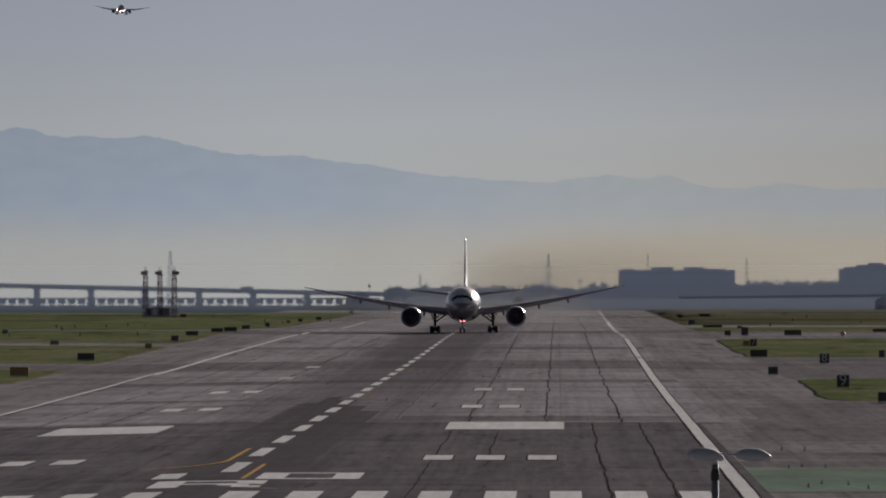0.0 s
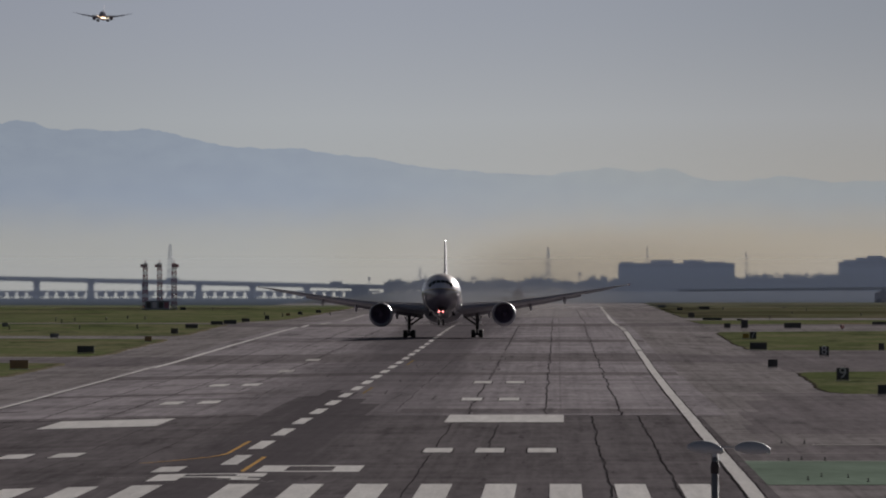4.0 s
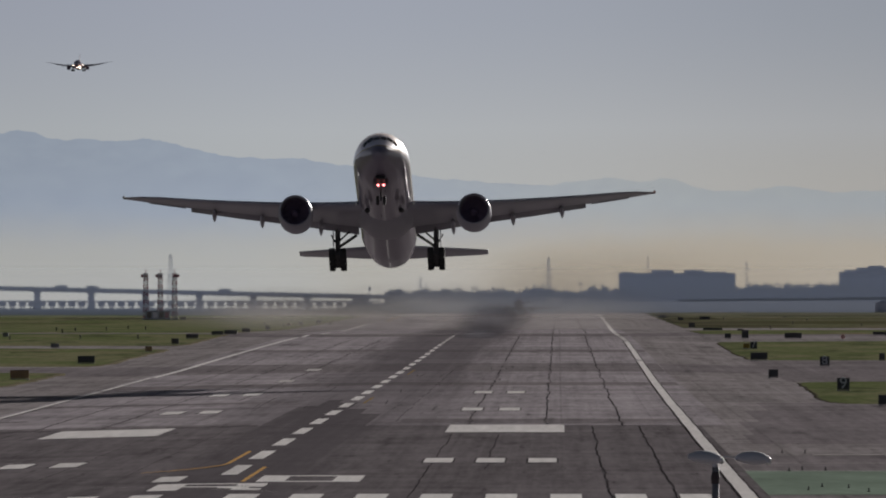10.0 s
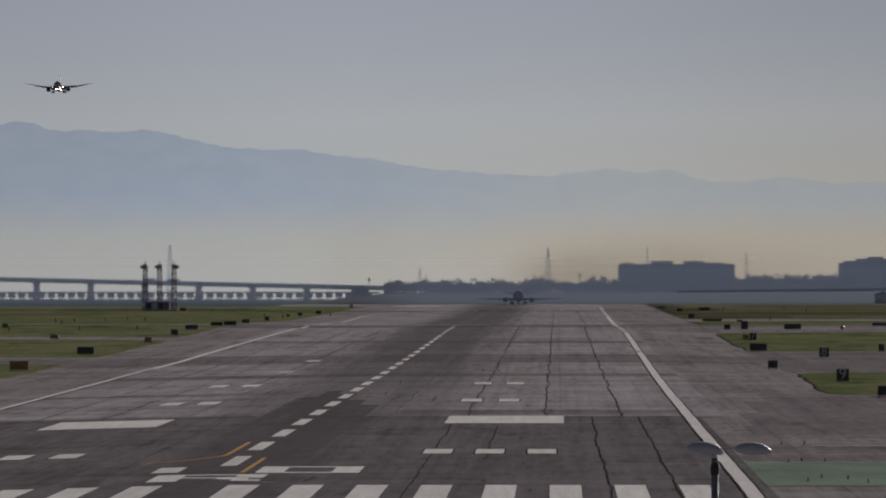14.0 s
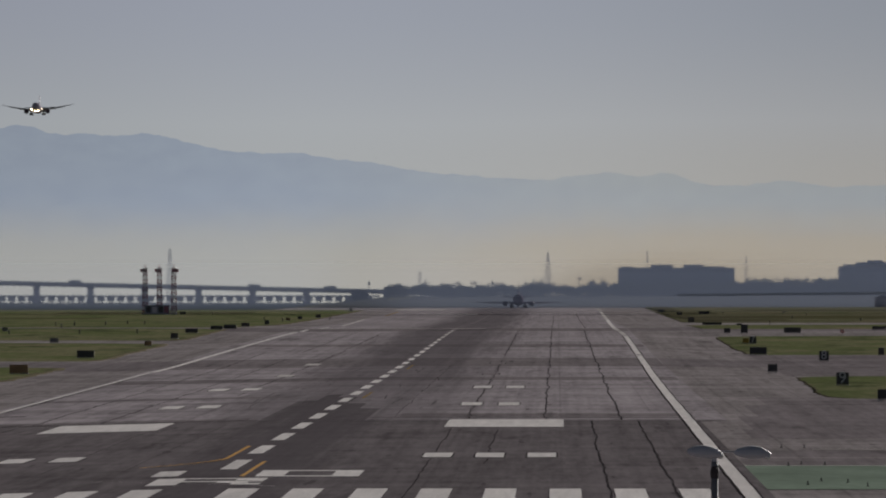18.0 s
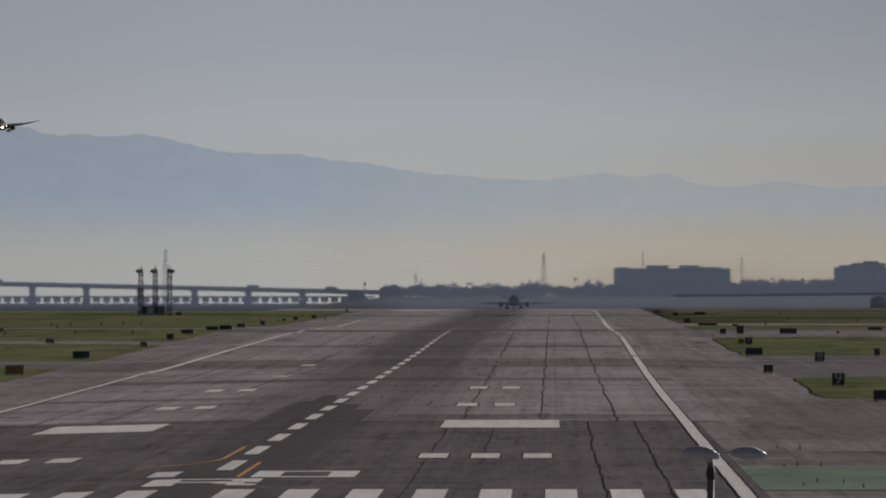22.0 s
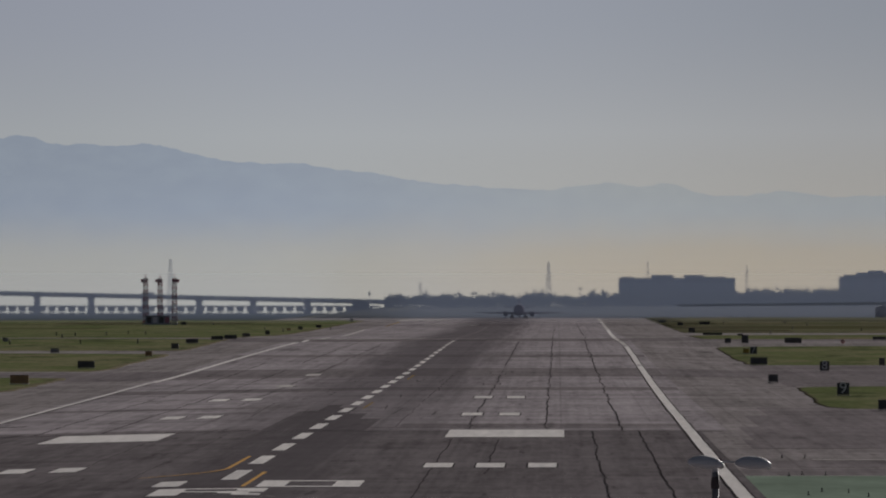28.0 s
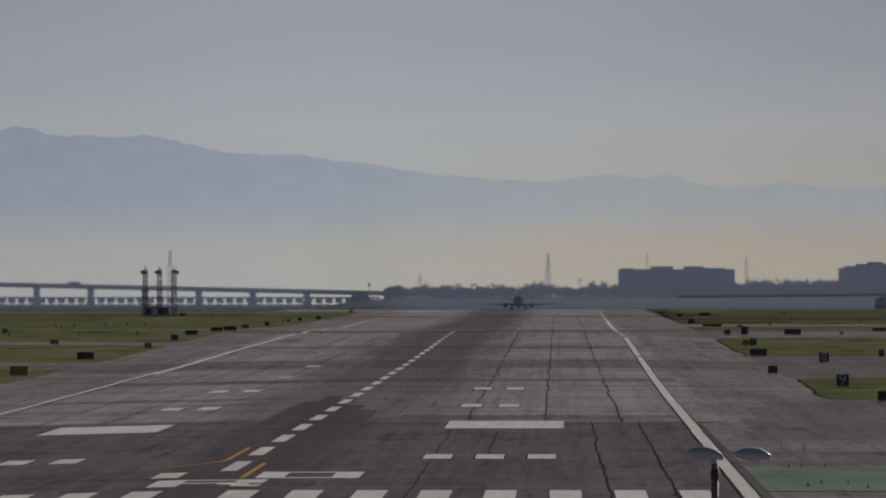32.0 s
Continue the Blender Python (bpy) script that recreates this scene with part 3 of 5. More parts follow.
for y0, y1, x0, x1 in ((837, 884, 13.9, 130), (716, 745, 11.6, 130), (1046, 1116, 18.8, 130), (750, 776, 12.6, 130), (1348, 1470, 26.5, 130), (1604, 1692, 27.5, 130)):
    tagged(new("asphalt_patch", sheet("asphalt_patch", [x0, x1], steps(y0, y1, 12), 0.015, BAND)), "darker asphalt patch beside the runway", "pavement", kind="structure")
for y0, y1, x0 in ((966, 1046, 16.6), (884, 966, 14.8)):
    tagged(new("asphalt_patch", sheet("asphalt_patch", [x0, 30, 130], steps(y0, y1, 12), 0.012, CROSS)), "weathered asphalt patch beside the runway", "pavement", kind="structure")


def grass_patch(x_in, y0, y1, side, seed, grass=GRASS):
    """A grass island with an uneven edge towards the runway and rounded corners."""
    rnd = random.Random(seed)
    bm = bmesh.new()
    rows = []
    for y in steps(y0, y1, 7):
        c = min(y - y0, y1 - y)
        retreat = 1.8 * max(0, 1 - c / 22.0) ** 2 + (2.2 * (y - y0) / (y1 - y0) - 1.0 if side > 0 and y1 < 1400 else 0)
        x = x_in + side * (retreat + rnd.uniform(-0.2, 0.2) + 0.9 * noise.noise((y * 0.014, seed, 0)) + 0.45 * noise.noise((y * 0.06, seed, 5)))
        xs = [x, x, x + side * (rnd.uniform(0.2, 0.5) if side > 0 else rnd.uniform(0.7, 1.6)), x + side * 6, x + side * 25, x + side * 90, side * 470]
        hs = [0.0, 0.02, 0.05, 0.12, 0.2, 0.2, 0.2]
        lift = min(1.0, (y - y0) / 7.0, (y1 - y) / 7.0)
        rows.append([bm.verts.new((a, y, gz(y, a) + 0.005 + h * lift)) for a, h in zip(xs, hs)])
    for a, b in zip(rows, rows[1:]):
        for i in range(6):
            f = (a[i], a[i + 1], b[i + 1], b[i])
            bm.faces.new(f if side > 0 else f[::-1]).material_index = 1 if i < 2 else 0
    return tagged(new("grass_patch", mesh_of("grass_patch", bm, (grass, VERGE), True)), "short green and yellowing grass between the taxiways", "grass", kind="stuff")


GRASS_LEFT = ((1331, 1525), (1615, 1925), (1990, 2265), (2340, 3850))
GRASS_RIGHT = ((1103, 1341), (1697, 2057), (2247, 2528), (2822, 4140))
for i, (a, b) in enumerate(GRASS_LEFT):
    grass_patch(-63.0, a, b, -1, 3 + i)
for i, (a, b) in enumerate(GRASS_RIGHT):
    grass_patch((26.1, 27.3, 27.3, 30.3)[i], a, b, 1, 13 + i, DRY_GRASS if i == 3 else GRASS)

tagged(new("bare_earth_patch", sheet("bare_earth_patch", [33, 50, 75, 110], steps(3060, 3240, 30), 0.24, EARTH)), "brown bare earth showing through the grass", "ground", kind="structure")
for x0, x1, y0, y1 in ((34, 58, 2870, 2990), (31.5, 37, 3180, 3560), (31.8, 39, 3640, 4120), (37, 47, 3420, 3620), (60, 120, 3700, 3880), (-150, -92, 3480, 3580), (-210, -120, 3060, 3120)):
    tagged(new("bare_earth_patch", sheet("bare_earth_patch", [x0, (x0 + x1) / 2, x1], steps(y0, y1, 30), 0.235, EARTH)), "thin dry patch in the airfield grass", "ground", kind="structure")

# the bay and the far shore
water = tagged(new("bay_water", sheet("bay_water", [-3500, -700, -300, -95], steps(3875, 4855, 40), 0.06, WATER)), "grey-blue bay water with small ripples", "water", kind="structure")
tagged(new("far_shore", sheet("far_shore", [-88, -70, -40, 0, 60, 150, 400, 1200], steps(4206, 4985, 40), 0.02, SCRUB)), "dull scrub land on the far shore", "ground", kind="structure")


# ---- hills ----
def ridge_height(x):
    z = 48.49 + 22.21 / (1 + math.exp(max(-20, min(20, (x - (-100)) / 50))))
    for at, wide, high in ((-226, 11, 3.51), (-199, 7, 1.64), (-172, 20, 4.23), (-108, 14, 2.29), (-80, 12, 1.84), (22, 18, 4.43), (48, 9, 4.36), (96, 12, 2.27), (145, 15, 0.91), (-240, 40, 2.54)):
        z += high * math.exp(-((x - at) / wide) ** 2)
    return z + 0.6 * noise.noise((x * 0.09, 0, 0)) + 0.75 * noise.noise((x * 0.22, 5, 0)) + 0.4 * noise.noise((x * 0.55, 9, 0))


def hills(name, y, lift, mat, label):
    bm = bmesh.new()
    rows = []
    for x in steps(-1200, 1200, 1.5):
        h = ridge_height(x) + lift
        rows.append([bm.verts.new((x, y - 30, -2)), bm.verts.new((x, y - 12, h * 0.55)), bm.verts.new((x, y, h)), bm.verts.new((x, y + 25, -2))])
    for a, b in zip(rows, rows[1:]):
        for i in range(3):
            bm.faces.new((a[i], b[i], b[i + 1], a[i + 1]))
    return tagged(new(name, mesh_of(name, bm, mat, True)), label, "hills", kind="structure")


hills("backdrop_hills", 4945, 0.0, ridge_material("far_hills", srgb(140, 149, 162), 18.0, 47.0), "pale blue-grey glowing hills with haze painted towards their foot")

# ---- street lamp near the camera ----
def street_lamp():
    top = thing("street_lamp", "grey double-headed street lamp on a slim pole", "street lamp", at=pose(3.42, 255, -0.25))
    z = 7.63 + 0.25
    part("pole", rod(bmesh.new(), (0, 0, 0), (0, 0, z), 0.11, 0.075, 14), LAMP_POLE, top, smooth=True)
    part("base_plate", new_box((0, 0, 0.06), (0.42, 0.42, 0.12), 0.02), STEEL, top)
    part("collar", rod(rod(bmesh.new(), (0, 0, z - 0.36), (0, 0, z - 0.22), 0.09, 0.1, 14), (0, 0, z - 0.22), (0, 0, z - 0.1), 0.1, 0.075, 14), LAMP_DARK, top, "dark rusted collar")
    part("crossarm", rod(rod(bmesh.new(), (0, 0, z - 0.1), (-0.02, 0, z + 0.2), 0.06), (-0.1, 0.05, z + 0.24), (0.6, 0.05, z + 0.2), 0.014), LAMP_GREY, top)
    for cx, cz in ((-0.21, z + 0.21), (0.82, z + 0.185)):
        bm = bmesh.new()
        rings = []
        for i in range(11):
            u = i / 10
            half = 0.172 * math.sin(math.pi * min(max(u, 0.02), 0.985)) ** 0.46
            wide = half * 1.25
            x = cx - 0.39 + 0.78 * u
            drop = (-0.07 if cx < 0 else -0.04) * u
            rings.append([(x, wide * math.cos(a), cz + drop + (half * 1.05 if math.sin(a) > 0 else half * 0.62) * math.sin(a)) for a in (j * math.tau / 16 for j in range(16))])
        head = part("lamp_head", loft(bm, rings), LAMP_GREY, top, smooth=True)
        lens = bmesh.new()
        bmesh.ops.create_uvsphere(lens, u_segments=14, v_segments=8, radius=1.0, matrix=Matrix.Translation((cx + 0.33, 0, cz - 0.09)) @ Matrix.Diagonal((0.07, 0.1, 0.06, 1)))
        part("lens", lens, LENS, head, "clear lamp lens", smooth=True)


street_lamp()


# ---- signs on the airfield ----
def digit_mesh(ch, h):
    c = bpy.data.curves.new("digit", "FONT")
    c.body, c.size, c.extrude, c.offset = ch, h, 0.01, 0.002
    c.align_x = "CENTER"
    ob = bpy.data.objects.new("digit", c)
    me = bpy.data.meshes.new_from_object(ob)
    bpy.data.objects.remove(ob)
    bpy.data.curves.remove(c)
    me.materials.clear()
    me.materials.append(SIGN_WHITE)
    return me


def sign(x, y, wd, h, mat, label, digit="", group="airfield signs", leg=0.18):
    top = thing("airfield_sign", label, "sign", group, at=pose(x, y, gz(y, x) + 0.18))
    part("panel", new_box((0, 0, leg + h / 2), (wd, 0.32, h), 0.03), mat, top)
    part("cap", new_box((0, 0, leg + h + 0.012), (wd + 0.04, 0.36, 0.05), 0.01), SIGN_BACK, top)
    for s in (-1, 1):
        part("leg", rod(bmesh.new(), (s * wd * 0.38, 0, -0.2), (s * wd * 0.38, 0, leg), 0.045, n=6), STEEL, top)
    part("slab", new_box((0, 0, -0.03), (wd + 0.15, 0.9, 0.08), 0.02), SHOULDER, top, "concrete footing")
    if digit:
        part("digit", digit_mesh(digit, h * 1.4), None, top, "white numeral", at=pose(0, -0.175, leg + h * 0.13, 90, 0, 0))
    return top


SIGN_LABELS = ('black airfield guidance sign on short legs, unlit', 'dull orange back of an airfield sign', 'dark brown back of an airfield sign', 'pale grey cabinet sign on the grass', 'yellow airfield sign beside a distance board')
for x, y, wd, h, mt, lab, ch in (
    (-66.7, 1657, 2.39, 0.91, SIGN_BLACK, 0, ''),
    (-65.7, 1430, 2.27, 0.98, SIGN_ORANGE, 1, ''),
    (-65.3, 1870, 1.08, 0.67, SIGN_ORANGE, 1, ''),
    (-65.8, 2014, 1.26, 0.82, SIGN_BACK, 2, ''),
    (-66.6, 2134, 2.26, 0.67, SIGN_BACK, 2, ''),
    (-64.7, 2226, 2.25, 0.59, SIGN_BLACK, 0, ''),
    (-62.7, 2245, 2.38, 0.71, SIGN_BLACK, 0, ''),
    (-62.6, 2353, 1.59, 0.63, SIGN_BACK, 2, ''),
    (-66.0, 2664, 1.03, 0.85, SIGN_BLACK, 0, ''),
    (-68.3, 2973, 1.00, 0.52, SIGN_ORANGE, 1, ''),
    (-67.0, 3051, 1.18, 0.69, SIGN_BLACK, 0, ''),
    (-64.7, 3173, 1.38, 0.71, SIGN_BLACK, 0, ''),
    (-65.3, 3710, 1.07, 0.84, SIGN_BACK, 2, ''),
    (-83.1, 1936, 1.40, 0.60, SIGN_GREY, 3, ''),
    (-101.9, 2162, 1.04, 0.68, SIGN_GREY, 3, ''),
    (-108.5, 3396, 1.64, 0.77, SIGN_BLACK, 0, ''),
    (29.8, 1226, 1.30, 1.19, SIGN_BLACK, 0, '9'),
    (35.7, 1571, 1.29, 1.16, SIGN_BLACK, 0, '8'),
    (31.7, 1902, 1.10, 1.05, SIGN_BLACK, 0, '7'),
    (30.7, 1913, 1.01, 0.69, SIGN_YELLOW, 4, ''),
    (25.5, 1390, 1.14, 0.82, SIGN_BLACK, 0, ''),
    (28.9, 1688, 2.44, 0.93, SIGN_BLACK, 0, ''),
    (30.4, 1082, 1.72, 0.84, SIGN_BLACK, 0, ''),
    (42.5, 2121, 3.07, 0.87, SIGN_BACK, 2, ''),
    (33.8, 2121, 1.23, 1.38, SIGN_BLACK, 0, ''),
    (30.7, 2121, 1.12, 0.77, SIGN_BLACK, 0, ''),
    (32.9, 2497, 4.09, 0.43, SIGN_BLACK, 0, ''),
    (37.4, 2409, 1.16, 0.30, SIGN_BLACK, 0, ''),
    (60.6, 2209, 2.66, 0.48, SIGN_BACK, 2, ''),
    (32.2, 2826, 1.50, 1.04, SIGN_BACK, 2, ''),
    (34.6, 3320, 1.60, 0.75, SIGN_BLACK, 0, ''),
    (42.7, 3415, 3.13, 0.77, SIGN_BACK, 2, ''),
    (46.3, 1677, 0.81, 0.92, SIGN_BACK, 2, ''),
    (31.7, 3568, 2.24, 0.81, SIGN_BLACK, 0, ''),
):
    sign(x, y, wd, h, mt, "black distance board with a white numeral" if ch else SIGN_LABELS[lab], ch, "distance boards" if ch else "airfield signs", 0.05)



def light_post(x, y, h, mat, group="runway edge lights", k=1.0):
    top = thing("edge_light", "small dark runway edge light on a short stem", "light", group, at=pose(x, y, gz(y, x) + 0.02))
    part("stem", rod(bmesh.new(), (0, 0, 0), (0, 0, h * 0.75), 0.03 * k, n=6), mat, top)
    part("cap", rod(bmesh.new(), (0, 0, h * 0.75), (0, 0, h), 0.06 * k, 0.04 * k, 8), mat, top)
    part("base", rod(bmesh.new(), (0, 0, 0), (0, 0, 0.05), 0.09 * k, n=8), mat, top)
    return top


post = light_post(13.9, 651, 0.22, SIGN_BACK)
for x, y in ((14.9, 662), (16.3, 658), (17.1, 646), (15.1, 791), (16.6, 789), (14.1, 716), (15.0, 721), (16.4, 719)):
    copy_thing(post, pose(x, y, gz(y) + 0.02))
far_post = light_post(-99.0, 2340, 0.75, SIGN_BACK, "taxiway lights", 3.6)
for x, y in ((-98.8, 2399), (-96.2, 2497), (-92.7, 2634), (-99, 3366), (-156, 3800), (-140, 3790), (-104, 2430), (-68, 2900), (-75, 3000), (-99, 2700), (-58, 2990), (47.9, 2645), (68, 3510), (67, 3480), (60.7, 4100), (66.5, 4095), (75, 4102), (76.6, 4100),
             (85, 2300), (61, 3050), (75, 2900), (95, 2750), (-86, 2110), (-98, 2095), (-76, 2120), (64, 2240), (88, 2120), (70, 3300), (48, 3400)):
    copy_thing(far_post, pose(x, y, gz(y, x) + 0.18))


def marker_cone(x, y):
    top = thing("marker_ball", "faded pink and white marker ball on the grass", "marker", at=pose(x, y, gz(y) + 0.18))
    bm = bmesh.new()
    bmesh.ops.create_icosphere(bm, subdivisions=2, radius=0.42, matrix=Matrix.Translation((0, 0, 0.5)))
    part("ball", bm, material("pink_plastic", (0.5, 0.28, 0.26), 0.6, 0.1, 2.0), top, smooth=True)
    part("stand", rod(bmesh.new(), (0, 0, -0.1), (0, 0, 0.2), 0.06, n=6), STEEL, top)


marker_cone(50.5, 2080)


# ---- lattice masts and the equipment hut ----
def lattice(parent, h, base, top_w, mats, step, r=0.05, z0=0.0):
    """Four legs, rings and diagonals in painted bands; each band is one part."""
    n = max(3, round(h / step))
    for i in range(n):
        a, b = i / n, (i + 1) / n
        wa, wb = (base + (top_w - base) * a) / 2, (base + (top_w - base) * b) / 2
        za, zb = z0 + h * a, z0 + h * b
        bm = bmesh.new()
        ca = [(-wa, -wa, za), (wa, -wa, za), (wa, wa, za), (-wa, wa, za)]
        cb = [(-wb, -wb, zb), (wb, -wb, zb), (wb, wb, zb), (-wb, wb, zb)]
        for j in range(4):
            rod(bm, ca[j], cb[j], r, n=5)
            rod(bm, cb[j], cb[(j + 1) % 4], r * 0.7, n=4)
            rod(bm, ca[j], cb[(j + 1) % 4], r * 0.7, n=4)
            rod(bm, ca[(j + 1) % 4], cb[j], r * 0.7, n=4)
        part("lattice_section", bm, mats[i % len(mats)], parent)


for i, (x, side) in enumerate(((-120.2, -1), (-116.0, -1), (-111.8, 1))):
    mast = thing("antenna_mast", "red and white lattice antenna mast with a top unit", "mast", "antenna masts", at=pose(x, 3418, 0.15))
    lattice(mast, 13.4, 1.5, 1.1, (MAST_RED, MAST_WHITE) if i != 2 else (MAST_WHITE, MAST_RED), 1.12, 0.13)
    part("top_unit", new_box((side * 0.45, 0, 12.7), (1.9, 1.2, 0.9), 0.1), MAST_RED, mast)
    part("platform", new_box((0, 0, 12.0), (1.7, 1.5, 0.12)), STEEL, mast)
    part("spike", rod(bmesh.new(), (0, 0, 13.4), (0, 0, 14.6), 0.13, 0.08, 6), MAST_RED, mast)
    part("foundation", new_box((0, 0, 0.1), (2.0, 2.0, 0.5), 0.05), BRIDGE, mast)
hut = thing("equipment_hut", "low equipment hut with dark and white panels under the masts", "hut", at=pose(-116.5, 3412, 0.15))
part("wall", new_box((0, 0, 1.25), (7.2, 2.4, 2.3), 0.03), material("hut_wall", (0.3, 0.3, 0.33), 0.7, 0.1, 0.6), hut)
part("roof", new_box((0, 0, 2.46), (7.6, 2.8, 0.14), 0.02), ROOF, hut)
part("floor_slab", new_box((0, 0, 0.02), (8.0, 3.2, 0.2)), BRIDGE, hut)
for x, mt in ((-2.5, SIGN_BACK), (-0.7, MAST_WHITE), (1.1, SIGN_BACK), (2.7, MAST_RED)):
    part("panel", new_box((x, -1.22, 1.3), (1.3, 0.06, 1.7), 0.01), mt, hut)
tall = thing("tall_mast", "tall pale slender radio mast", "mast", at=pose(-157.0, 4750, 0))
lattice(tall, 22.0, 2.6, 0.9, (MAST_PALE,), 2.2, 0.09)

# ---- bay bridge ----
bridge = thing("bay_bridge", "long two-level concrete bay bridge on piers", "bridge", at=pose(0, 4840, 0))
deck_z = lambda x: 8.62 - 0.0225 * (x + 228)
for i in range(17):
    x0, x1 = -470 + 26 * i, -470 + 26 * (i + 1)
    bm = bmesh.new()
    for dz, h, d, t in ((0, 0.75, 9.0, 0.0), (-0.75, 0.75, 5.0, 0.0), (0.55, 0.5, 0.3, -4.3)):
        ring = [[(x, t + s * d / 2, deck_z(x) - (0.75 if dz == -0.75 else 0) + (0.45 if dz == 0.55 else 0) - q * h) for s, q in ((-1, 0), (1, 0), (1, 1), (-1, 1))] for x in (x0, x1)]
        loft(bm, ring)
    part("deck_span", bm, BRIDGE, bridge)
for i in range(-10, 7):
    x = -215.0 + 22.3 * i
    zt = deck_z(x) - 1.4
    if x > -95:
        continue
    pier = part("pier", new_box((0, 0, (zt + 0.4) / 2), (0.5, 1.6, zt - 0.4), 0.05), BRIDGE, bridge)
    for q in (-1, 1):
        part("column", box(bmesh.new(), (q * 0.78, 0, zt / 2 - 0.5), (1.0, 2.6, zt + 1.0), None, 0.12), LIT_PIER, pier)
    part("crosshead", new_box((0, 0, zt - 0.35), (2.9, 6.0, 0.7), 0.06), BRIDGE, pier)
    part("pile_cap", new_box((0, 0, 0.75), (3.3, 4.0, 1.5), 0.1), LIT_PIER, pier)
    pier.matrix_basis = pose(x, 0, 0)
trestle = thing("trestle_causeway", "low concrete trestle causeway on close piles", "bridge", at=pose(0, 4790, 0))
for i in range(15):
    x0 = -470 + 26.5 * i
    part("causeway_deck", new_box((x0 + 13.2, 0, 2.84), (26.4, 6, 0.66), 0.03), BRIDGE, trestle)
pile = mesh_of("pile_bent", box(box(box(bmesh.new(), (0, 0, 1.66), (2.85, 5.4, 1.7)), (-0.5, 0, 0.5), (0.3, 4.6, 2.0)), (0.5, 0, 0.5), (0.3, 4.6, 2.0)), BRIDGE)
for i in range(98):
    part("pile_bent", pile, None, trestle, at=pose(-470 + 4.05 * i, 0, 0))


def truck(name, label, cab_only=False):
    top = thing(name, label, "truck", "bridge traffic")
    if not cab_only:
        part("trailer", new_box((0, 0, 0.85), (4.2, 1.6, 1.1), 0.25), TRUCK_WHITE, top)
    part("cab", new_box((2.6, 0, 0.7), (1.0, 1.5, 0.9), 0.2), TRUCK_DARK, top)
    for x in (-1.6, -0.9, 1.6, 2.7):
        for s in (-1, 1):
            part("wheel", rod(bmesh.new(), (x, s * 0.65, 0.33), (x, s * 0.85, 0.33), 0.33, n=10), RUBBER, top)
    return top


trucks = [truck("articulated_truck", "pale box truck crossing the bridge") for _ in range(4)]

# ---- right-hand pier, hut and far buildings ----
pier = thing("shore_pier", "long low dark pier on piles over the water", "pier", at=pose(0, 4185, 0))
for i in range(12):
    x0 = 42.9 + 11 * i
    rise = 0.01 * (x0 - 42.9)
    part("deck_section", new_box((x0 + 5.5, 0, 4.4 + rise), (11.0, 2.5, 0.85 + 0.035 * i), 0.2), BRIDGE, pier)
    if i % 2:
        part("pile", rod(bmesh.new(), (x0 + 5.5, 0, -0.3), (x0 + 5.5, 0, 4.1 + rise), 0.05, n=6), BRIDGE, pier)
shed = thing("service_shed", "dark service shed beside the pier", "shed", at=pose(115.0, 4152, -0.05))
part("wall", new_box((0, 0, 1.75), (5.4, 4, 3.5), 0.05), SHED_WALL, shed)
part("roof", loft(bmesh.new(), [[(-3.0, y, 3.5), (0, y, 4.6), (3.0, y, 3.5)] for y in (-2.3, 2.3)]), ROOF, shed)
part("door", new_box((-1.2, -2.03, 1.1), (1.1, 0.08, 2.1)), ROOF, shed)


def block(name, label, x, y, wd, d, h, floors, bays, roofs):
    z = bank(x, y)
    top = thing(name, label, "building", "far buildings", at=pose(x, y, z))
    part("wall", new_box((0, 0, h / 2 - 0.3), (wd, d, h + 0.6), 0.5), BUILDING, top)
    part("parapet", new_box((0, 0, h + 0.15), (wd + 0.1, d + 0.1, 0.5), 0.24), ROOF, top)
    for cx, cw, ch in roofs:
        part("roof_house", new_box((cx, 0, h + 0.4 + ch / 2), (cw, d * 0.6, ch), 0.3 * ch), ROOF, top)
    pane = mesh_of("window", new_box((0, 0, 0), (wd / bays * 0.62, 0.12, h / floors * 0.5)), WINDOW)
    for i in range(bays):
        for j in range(floors):
            part("window", pane, None, top, at=pose(-wd / 2 + wd * (i + 0.5) / bays, -d / 2 - 0.02, h * (j + 0.55) / floors))


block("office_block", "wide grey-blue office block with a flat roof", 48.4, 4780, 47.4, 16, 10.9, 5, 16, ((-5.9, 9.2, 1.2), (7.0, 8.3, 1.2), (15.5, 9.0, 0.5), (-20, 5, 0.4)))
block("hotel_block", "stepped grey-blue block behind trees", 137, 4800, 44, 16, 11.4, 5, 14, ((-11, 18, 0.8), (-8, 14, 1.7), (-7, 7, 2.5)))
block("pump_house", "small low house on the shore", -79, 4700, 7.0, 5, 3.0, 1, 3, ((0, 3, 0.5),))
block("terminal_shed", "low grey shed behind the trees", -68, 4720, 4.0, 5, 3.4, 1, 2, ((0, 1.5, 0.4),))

for x, y, h, base, r in ((-3.9, 4850, 17.4, 2.7, 0.1), (37.2, 4860, 17.4, 0.9, 0.05), (78.2, 4860, 15.5, 0.9, 0.06), (-57.0, 4860, 9.0, 0.7, 0.08), (-54.6, 4860, 6.0, 0.7, 0.08)):
    tower = thing("lattice_tower", "slender grey lattice tower on the far shore", "tower", "lattice towers", at=pose(x, y, bank(x, y)))
    lattice(tower, h, base, 0.7, (STEEL,), 1.6 if base > 2 else 2.4, r)
    part("antenna", rod(bmesh.new(), (0, 0, h), (0, 0, h + 1.2), 0.12, 0.06, 5), STEEL, tower)
beacon = thing("beacon_pole", "pole with a small drum beacon", "beacon", at=pose(-75.7, 4710, bank(-75, 4710)))
part("pole", rod(bmesh.new(), (0, 0, 0), (0, 0, 7.0), 0.14, 0.1, 6), STEEL, beacon)
